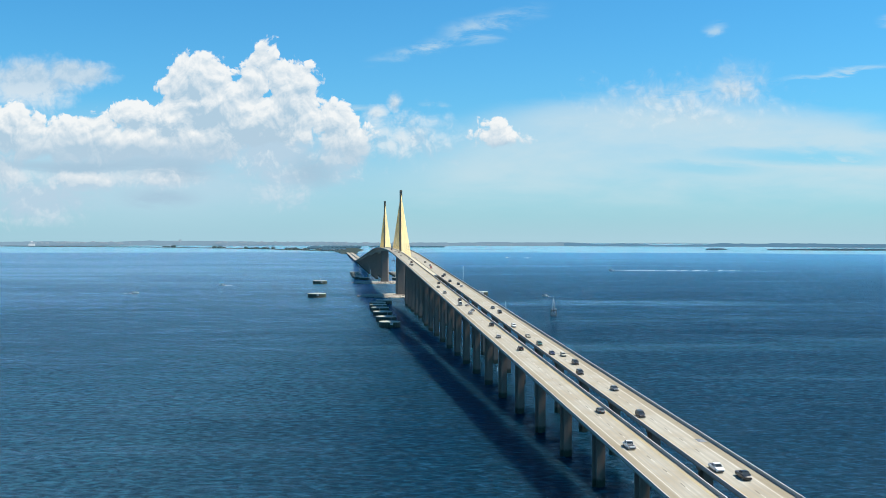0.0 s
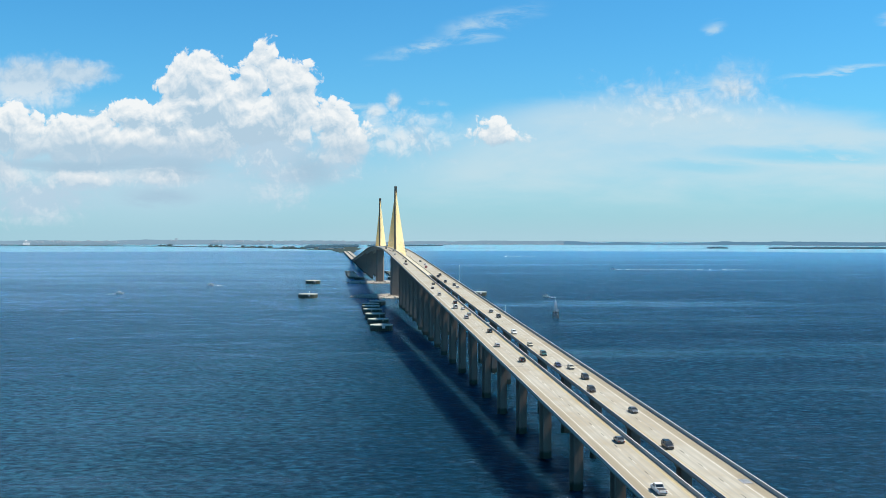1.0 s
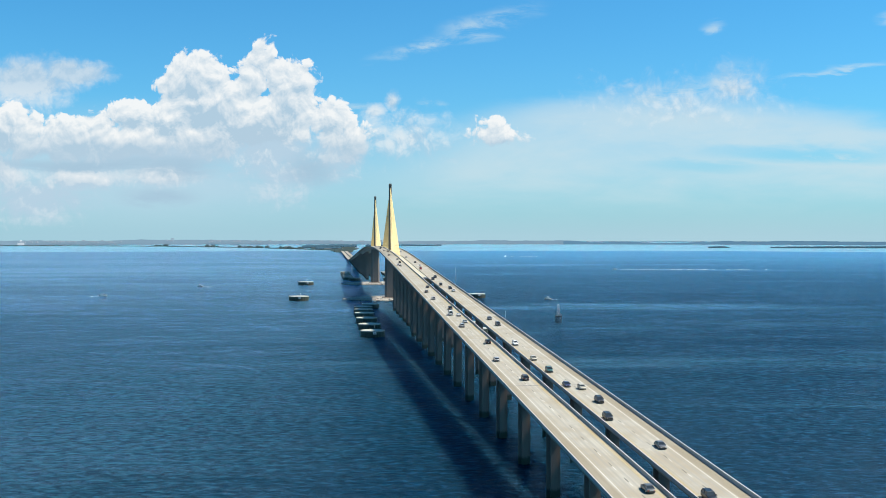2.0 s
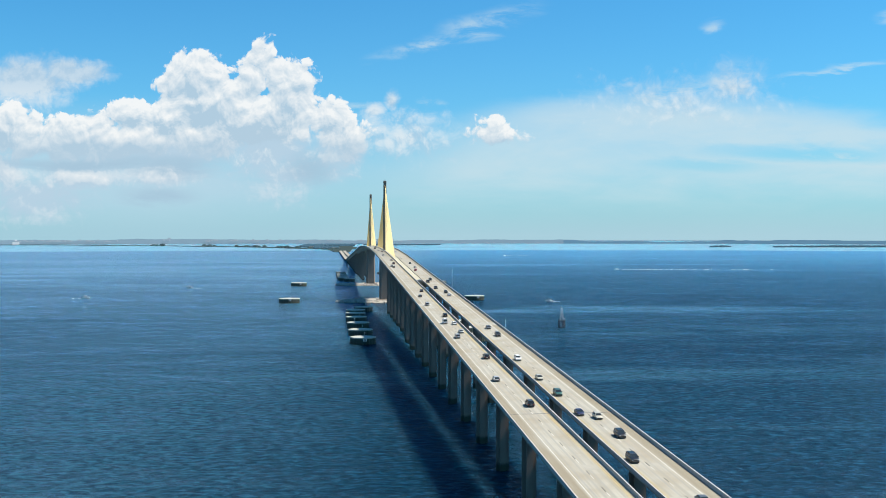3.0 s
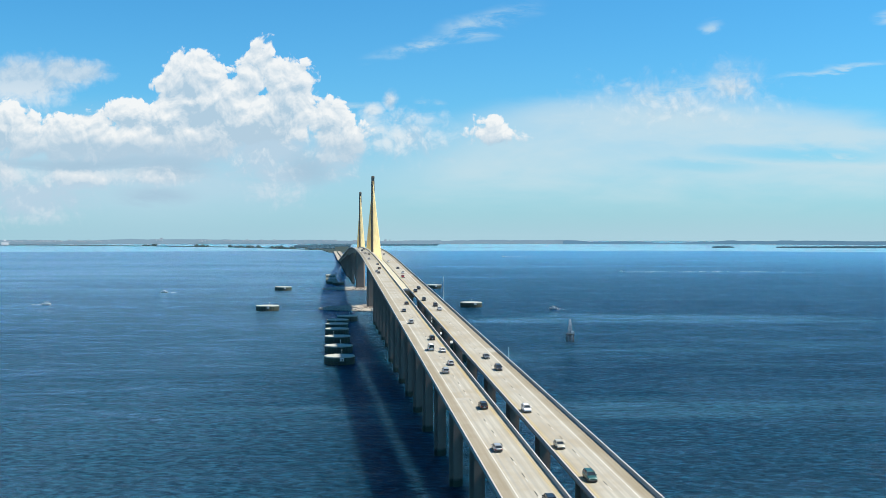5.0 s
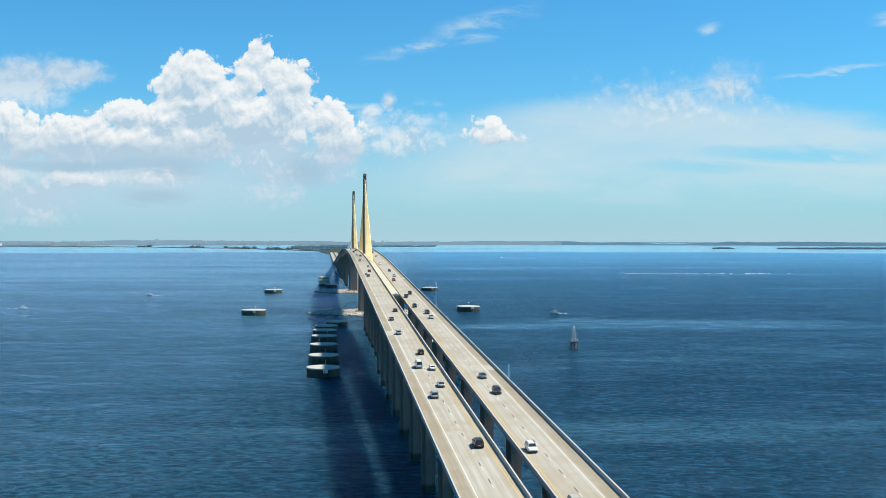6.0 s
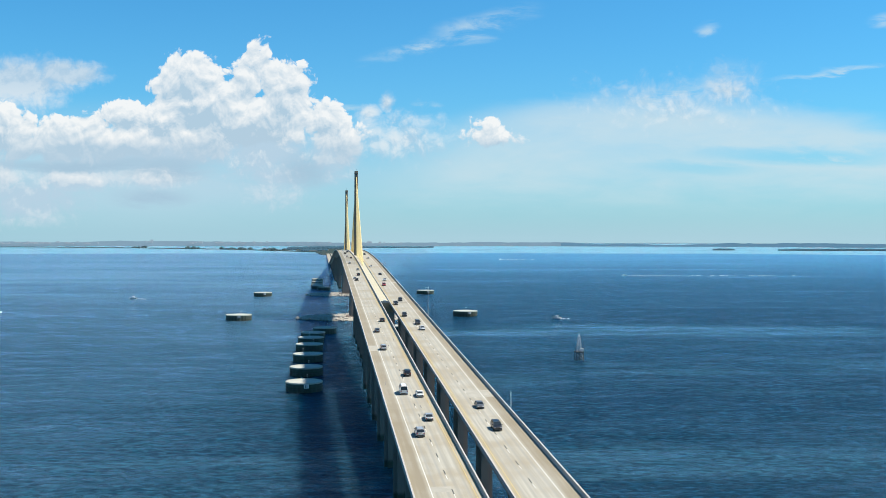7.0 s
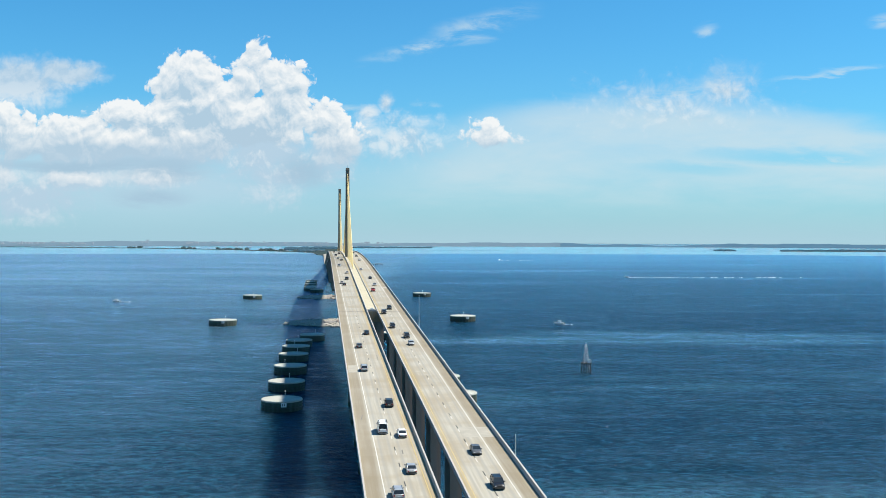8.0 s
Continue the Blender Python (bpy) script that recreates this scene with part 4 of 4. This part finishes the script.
PAINTS = {
    "white": paint("white_car_paint", (0.624, 0.624, 0.616), 0.0), "silver": paint("silver_car_paint", (0.406, 0.413, 0.421), 0.5),
    "black": paint("black_car_paint", (0.009, 0.009, 0.011)), "grey": paint("grey_car_paint", (0.078, 0.082, 0.086)),
    "dark blue": paint("blue_car_paint", (0.012, 0.016, 0.055)), "teal": paint("teal_car_paint", (0.016, 0.078, 0.070)),
    "beige": paint("beige_car_paint", (0.390, 0.359, 0.281)), "red": paint("red_car_paint", (0.234, 0.012, 0.016), 0.0),
}
TRAFFIC = [
    # lane across the road, place along it, shape, colour
    (-9.4, -984, "pickup", "white"), (-9.2, -779, "hatchback", "silver"), (-9.1, -684, "suv", "silver"), (-8.9, -638, "van", "white"),
    (-9.3, -519, "sedan", "grey"), (-9.6, -563, "suv", "silver"), (-9.0, -285, "sedan", "black"), (-9.2, -129, "suv", "white"), (-10.0, -274, "sedan", "silver"),
    (-5.3, -941, "sedan", "grey"), (-6.2, -817, "suv", "black"), (-5.5, -736, "suv", "black"), (-5.6, -669, "sedan", "silver"), (-5.1, -642, "sedan", "white"),
    (-5.8, -612, "suv", "black"), (-5.5, -487, "sedan", "black"), (-6.6, -246, "suv", "black"), (-6.0, -52, "sedan", "black"), (-8.6, -30, "sedan", "silver"),
    (5.0, -1007, "pickup", "white"), (5.0, -948, "suv", "black"), (4.8, -876, "suv", "black"), (4.8, -829, "sedan", "dark blue"), (5.0, -803, "suv", "teal"),
    (4.8, -778, "hatchback", "beige"), (4.9, -741, "suv", "white"), (5.0, -470, "suv", "black"), (4.6, -424, "suv", "black"), (5.0, -167, "sedan", "white"),
    (5.2, -322, "suv", "red"), (8.8, -1014, "pickup", "black"), (8.9, -907, "sedan", "grey"), (8.5, -854, "suv", "black"), (8.4, -834, "hatchback", "beige"),
    (8.2, -680, "suv", "black"), (8.0, -657, "sedan", "grey"), (8.2, -514, "sedan", "silver"), (8.1, -497, "suv", "black"), (8.0, -407, "suv", "black"),
    (7.9, -286, "sedan", "silver"), (7.6, -241, "sedan", "black"), (8.0, -54, "sedan", "silver"), (8.2, 20, "suv", "black"), (-9.2, 40, "suv", "grey"),
    (-5.6, 96, "sedan", "black"), (-9.3, 150, "suv", "white"), (8.4, 110, "sedan", "grey"), (-5.4, -198, "sedan", "silver"),
]


def build_traffic():
    made = {}
    for x, y, shape, colour in TRAFFIC:
        tilt = math.degrees(math.atan2(deck(y + 2) - deck(y - 2), 4))
        m = pose(x, y, deck(y) + 0.012, 0, 0, 0) @ pose(0, 0, 0, tilt, 0, 0)
        if x > 0:
            m = m @ pose(0, 0, 0, 0, 0, 180)
        if (shape, colour) in made:
            copy_thing(made[shape, colour], scaled(m))
        else:
            made[shape, colour] = vehicle(shape, PAINTS[colour], colour)
            made[shape, colour].matrix_world = scaled(m)


build_traffic()


# ---- boats ----
def boat(x, y, turn, wake, label):
    ob = thing("motor_boat", pose(x, y, 0, 0, 0, turn), label, "boat", "boats in the bay")
    rings = []
    for t, w, k in ((-4.0, 1.35, 0.1), (-1.0, 1.5, 0.0), (2.2, 1.2, 0.1), (3.6, 0.6, 0.35), (4.3, 0.08, 0.6)):
        rings.append([(-w, t, 1.1 + k * 0.6), (-w * 0.8, t, 0.1 + k * 0.5), (0, t, -0.4 + k), (w * 0.8, t, 0.1 + k * 0.5), (w, t, 1.1 + k * 0.6), (0, t, 1.15 + k * 0.6)])
    part("hull", loft(rings), SIGN, ob, "white moulded hull")
    part("cabin", boxes(-0.9, 0.9, -1.2, 1.3, 1.1, 2.4, taper=0.8, bevel=0.1), SIGN, ob)
    part("windscreen", boxes(-0.85, 0.85, 0.75, 1.22, 1.6, 2.2, taper=0.85), GLASS, ob)
    part("hard_top", boxes(-1.1, 1.1, -1.8, 1.4, 2.75, 2.9, bevel=0.05), SIGN, ob)
    for s in (-1, 1):
        part("top_post", rods((s * 0.95, -1.6, 1.1), (s * 0.95, -1.6, 2.75), 0.05), STEEL, ob)
    part("engine", boxes(-0.35, 0.35, -4.7, -4.0, 0.4, 1.7, bevel=0.1), DARK_STEEL, ob)
    if wake:
        rng = random.Random(int(x))
        bm = bmesh.new()
        k = max(8, int(wake / 5))
        prev = None
        for i in range(k + 1):
            d = i / k
            w = (0.9 + 1.6 * d) * rng.uniform(0.3, 1.1)
            mid = rng.uniform(-1.4, 1.4) * d
            row = [bm.verts.new((mid - w, -4 - wake * d, 0.06)), bm.verts.new((mid, -4 - wake * d, 0.16)), bm.verts.new((mid + w, -4 - wake * d, 0.06))]
            if prev and not (i > k * 0.25 and rng.random() < 0.45):
                bm.faces.new((prev[0], prev[1], row[1], row[0]))
                bm.faces.new((prev[1], prev[2], row[2], row[1]))
            prev = row
        tagged(part("wake", bm, FOAM, ob, "broken white foam trail"), kind="stuff")
    return ob


boat(-251, 318, 75, 14, "small white motor boat lying in the bay")
boat(-339, 106, -80, 10, "small white motor boat with a short wake")
boat(543, 968, 86, 330, "white speedboat drawing a long thin wake")
boat(179, -14, 60, 10, "small white boat turning with a curved wake")
boat(560, 2412, 70, 110, "distant white boat with a pale wake")


# ---- the far shores ----
VIEW = (-25.0, -872.0)


def bearing(b, far, z=0.0):
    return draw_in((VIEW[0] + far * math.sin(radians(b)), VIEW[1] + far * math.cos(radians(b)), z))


def woods(bm, b0, b1, far0, far1, high, count, rng, spread=60.0, skyline=None):
    """Many small leaf clumps along a stretch of shore."""
    for i in range(count):
        t = rng.random()
        b, far = b0 + (b1 - b0) * t, far0 + (far1 - far0) * t + rng.uniform(-spread, spread)
        h = high * rng.uniform(0.45, 1.0) * (skyline(t) if skyline else 1.0)
        p = bearing(b, far)
        r = h * rng.uniform(0.55, 0.8)
        verts = []
        for co in BALL[0]:
            k = rng.uniform(0.75, 1.2)
            verts.append(bm.verts.new((p.x + co.x * r * 1.5 * k, p.y + co.y * r * 1.5 * k, p.z + h * 0.45 + co.z * h * 0.55 * k)))
        for f in BALL[1]:
            bm.faces.new([verts[i] for i in f])


def land(name, outline, high, mat, label):
    """A low piece of land with sloping shores; outline in bearings and ranges."""
    bm = bmesh.new()
    low = [bm.verts.new(bearing(b, f, -0.5)) for b, f in outline]
    mid = sum((v.co for v in low), Vector()) / len(low)
    top = [bm.verts.new(v.co + (mid - v.co) * 0.03 + Vector((0, 0, high))) for v in low]
    for i in range(len(low)):
        j = (i + 1) % len(low)
        bm.faces.new((low[i], low[j], top[j], top[i]))
    bm.faces.new(top)
    bmesh.ops.recalc_face_normals(bm, faces=bm.faces)
    return tagged(part(name, bm, mat), label, "land", kind="structure")


def build_far_shores():
    rng = random.Random(8)
    # the causeway spit that the bridge lands on
    line = [(-0.25, 4960), (-2.2, 5400), (-4.1, 5900), (-5.4, 6200), (-9.9, 7090), (-15.3, 7900), (-19.0, 8300)]
    outline = [(b, f - 35) for b, f in line] + [(b, f + 70) for b, f in reversed(line)]
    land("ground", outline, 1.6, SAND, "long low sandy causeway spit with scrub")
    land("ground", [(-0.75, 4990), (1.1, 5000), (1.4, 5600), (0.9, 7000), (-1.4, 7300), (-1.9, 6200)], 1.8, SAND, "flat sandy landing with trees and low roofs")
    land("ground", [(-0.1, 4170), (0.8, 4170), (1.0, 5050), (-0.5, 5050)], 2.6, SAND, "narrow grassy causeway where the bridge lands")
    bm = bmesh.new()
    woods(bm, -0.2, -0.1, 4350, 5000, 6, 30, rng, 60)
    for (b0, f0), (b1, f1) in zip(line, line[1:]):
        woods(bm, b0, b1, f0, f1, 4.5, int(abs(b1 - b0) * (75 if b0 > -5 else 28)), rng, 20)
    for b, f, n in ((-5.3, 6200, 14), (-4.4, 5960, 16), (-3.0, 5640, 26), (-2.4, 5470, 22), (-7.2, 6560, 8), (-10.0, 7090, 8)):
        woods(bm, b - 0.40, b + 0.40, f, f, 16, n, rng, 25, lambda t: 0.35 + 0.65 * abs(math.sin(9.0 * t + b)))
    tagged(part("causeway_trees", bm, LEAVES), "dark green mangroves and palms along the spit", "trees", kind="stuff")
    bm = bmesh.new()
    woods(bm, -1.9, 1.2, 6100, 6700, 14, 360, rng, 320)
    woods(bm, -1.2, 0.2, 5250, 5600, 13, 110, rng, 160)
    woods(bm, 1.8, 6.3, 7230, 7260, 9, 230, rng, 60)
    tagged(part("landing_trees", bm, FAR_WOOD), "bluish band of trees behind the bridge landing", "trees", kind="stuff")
    for b, f, w in ((-0.55, 5200, 40), (-0.2, 5330, 30), (0.15, 5260, 26), (-1.0, 5600, 36), (-1.3, 5750, 30)):
        p = bearing(b, f)
        house = thing("low_building", Matrix.Translation(p), "low pale building with a flat roof among trees", "building", "buildings at the landing")
        part("wall", boxes(-w / 2, w / 2, -8, 8, 0, 5), CAP, house)
        part("roof", boxes(-w / 2 - 1, w / 2 + 1, -9, 9, 5, 5.8, bevel=0.2), BARRIER, house)
    # wooded keys
    for b0, b1, f0, f1 in ((21.86, 23.08, 6050, 6100), (25.3, 34.0, 6080, 6480)):
        land("ground", [(b0, f0 - 30), (b1, f1 - 30), (b1, f1 + 160), (b0, f0 + 160)], 1.0, SAND, "low mangrove key with a thin beach")
        bm = bmesh.new()
        woods(bm, b0 + 0.05, b1 - 0.05, f0 + 60, f1 + 60, 11, int((b1 - b0) * 90), rng, 60, lambda t: 0.72 + 0.28 * math.sin(math.pi * min(1, max(0, t * 1.1))))
        tagged(part("key_trees", bm, FAR_WOOD), "dense dark mangrove wood on a low key", "trees", kind="stuff")
    # the mainland all round the horizon
    def shore(b0, b1, far, base, bump, mat, label, seed):
        r = random.Random(seed)
        bm = bmesh.new()
        k = int((b1 - b0) / 0.12)
        prev = None
        h = base
        for i in range(k + 1):
            b = b0 + (b1 - b0) * i / k
            h = max(base * 0.55, min(base * 1.35, h + r.uniform(-1, 1) * bump))
            ease = 1.0 - 0.22 * max(0.0, min(1.0, (b - 1.5) / 4.5)) if b0 < 0 else 1.0        # lowered eastwards to meet the next backdrop without a step in view
            row = [bm.verts.new(bearing(b, far - 60, -3)), bm.verts.new(bearing(b, far, h * ease)), bm.verts.new(bearing(b, far + 400, h * 0.8 * ease))]
            if prev:
                bm.faces.new((prev[0], row[0], row[1], prev[1]))
                bm.faces.new((prev[1], row[1], row[2], prev[2]))
            prev = row
        bmesh.ops.recalc_face_normals(bm, faces=bm.faces)
        tagged(part("backdrop", bm, mat), label, "shore", kind="structure")

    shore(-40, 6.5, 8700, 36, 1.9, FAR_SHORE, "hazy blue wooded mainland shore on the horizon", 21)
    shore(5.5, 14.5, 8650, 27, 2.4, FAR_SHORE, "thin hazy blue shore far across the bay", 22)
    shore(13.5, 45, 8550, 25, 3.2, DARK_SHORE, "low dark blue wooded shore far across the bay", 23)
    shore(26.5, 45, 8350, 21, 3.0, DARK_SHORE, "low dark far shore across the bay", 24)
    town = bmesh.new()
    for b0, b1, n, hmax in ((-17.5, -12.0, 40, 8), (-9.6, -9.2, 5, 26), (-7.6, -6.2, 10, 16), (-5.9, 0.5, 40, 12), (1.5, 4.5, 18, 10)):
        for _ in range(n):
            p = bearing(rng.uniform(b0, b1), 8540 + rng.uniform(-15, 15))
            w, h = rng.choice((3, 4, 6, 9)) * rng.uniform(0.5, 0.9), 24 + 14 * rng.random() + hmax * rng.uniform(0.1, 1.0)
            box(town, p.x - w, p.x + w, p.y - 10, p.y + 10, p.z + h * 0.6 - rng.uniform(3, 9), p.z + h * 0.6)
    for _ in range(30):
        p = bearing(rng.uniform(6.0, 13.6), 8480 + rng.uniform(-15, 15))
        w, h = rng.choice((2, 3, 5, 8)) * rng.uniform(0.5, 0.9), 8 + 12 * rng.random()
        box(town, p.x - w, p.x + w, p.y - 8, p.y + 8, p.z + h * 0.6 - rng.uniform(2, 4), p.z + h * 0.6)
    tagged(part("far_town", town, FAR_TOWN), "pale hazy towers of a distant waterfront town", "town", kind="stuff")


build_far_shores()


def build_water_tower(b, far):
    p = bearing(b, far)
    ob = thing("water_tower", Matrix.Translation(p), "white water tower on the hazy far shore", "water tower")
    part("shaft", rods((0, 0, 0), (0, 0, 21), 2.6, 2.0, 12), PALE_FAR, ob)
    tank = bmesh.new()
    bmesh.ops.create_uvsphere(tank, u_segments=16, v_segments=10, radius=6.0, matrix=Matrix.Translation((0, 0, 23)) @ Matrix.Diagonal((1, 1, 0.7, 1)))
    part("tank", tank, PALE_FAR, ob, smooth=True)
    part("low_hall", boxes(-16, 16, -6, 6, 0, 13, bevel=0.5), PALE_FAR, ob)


build_water_tower(-17.25, 8480)


def build_old_pier(x, y):
    ob = thing("pier_platform", pose(x, y, 0), "low brown platform on piles far out in the bay", "platform")
    part("deck", boxes(-19, 19, -6, 6, 3.6, 4.6, bevel=0.1), TIMBER, ob)
    for i in range(7):
        for dy in (-5, 5):
            part("pile", rods((-18 + 6 * i, dy, -4), (-18 + 6 * i, dy, 3.7), 0.5), TIMBER, ob)


build_old_pier(120, 1810)
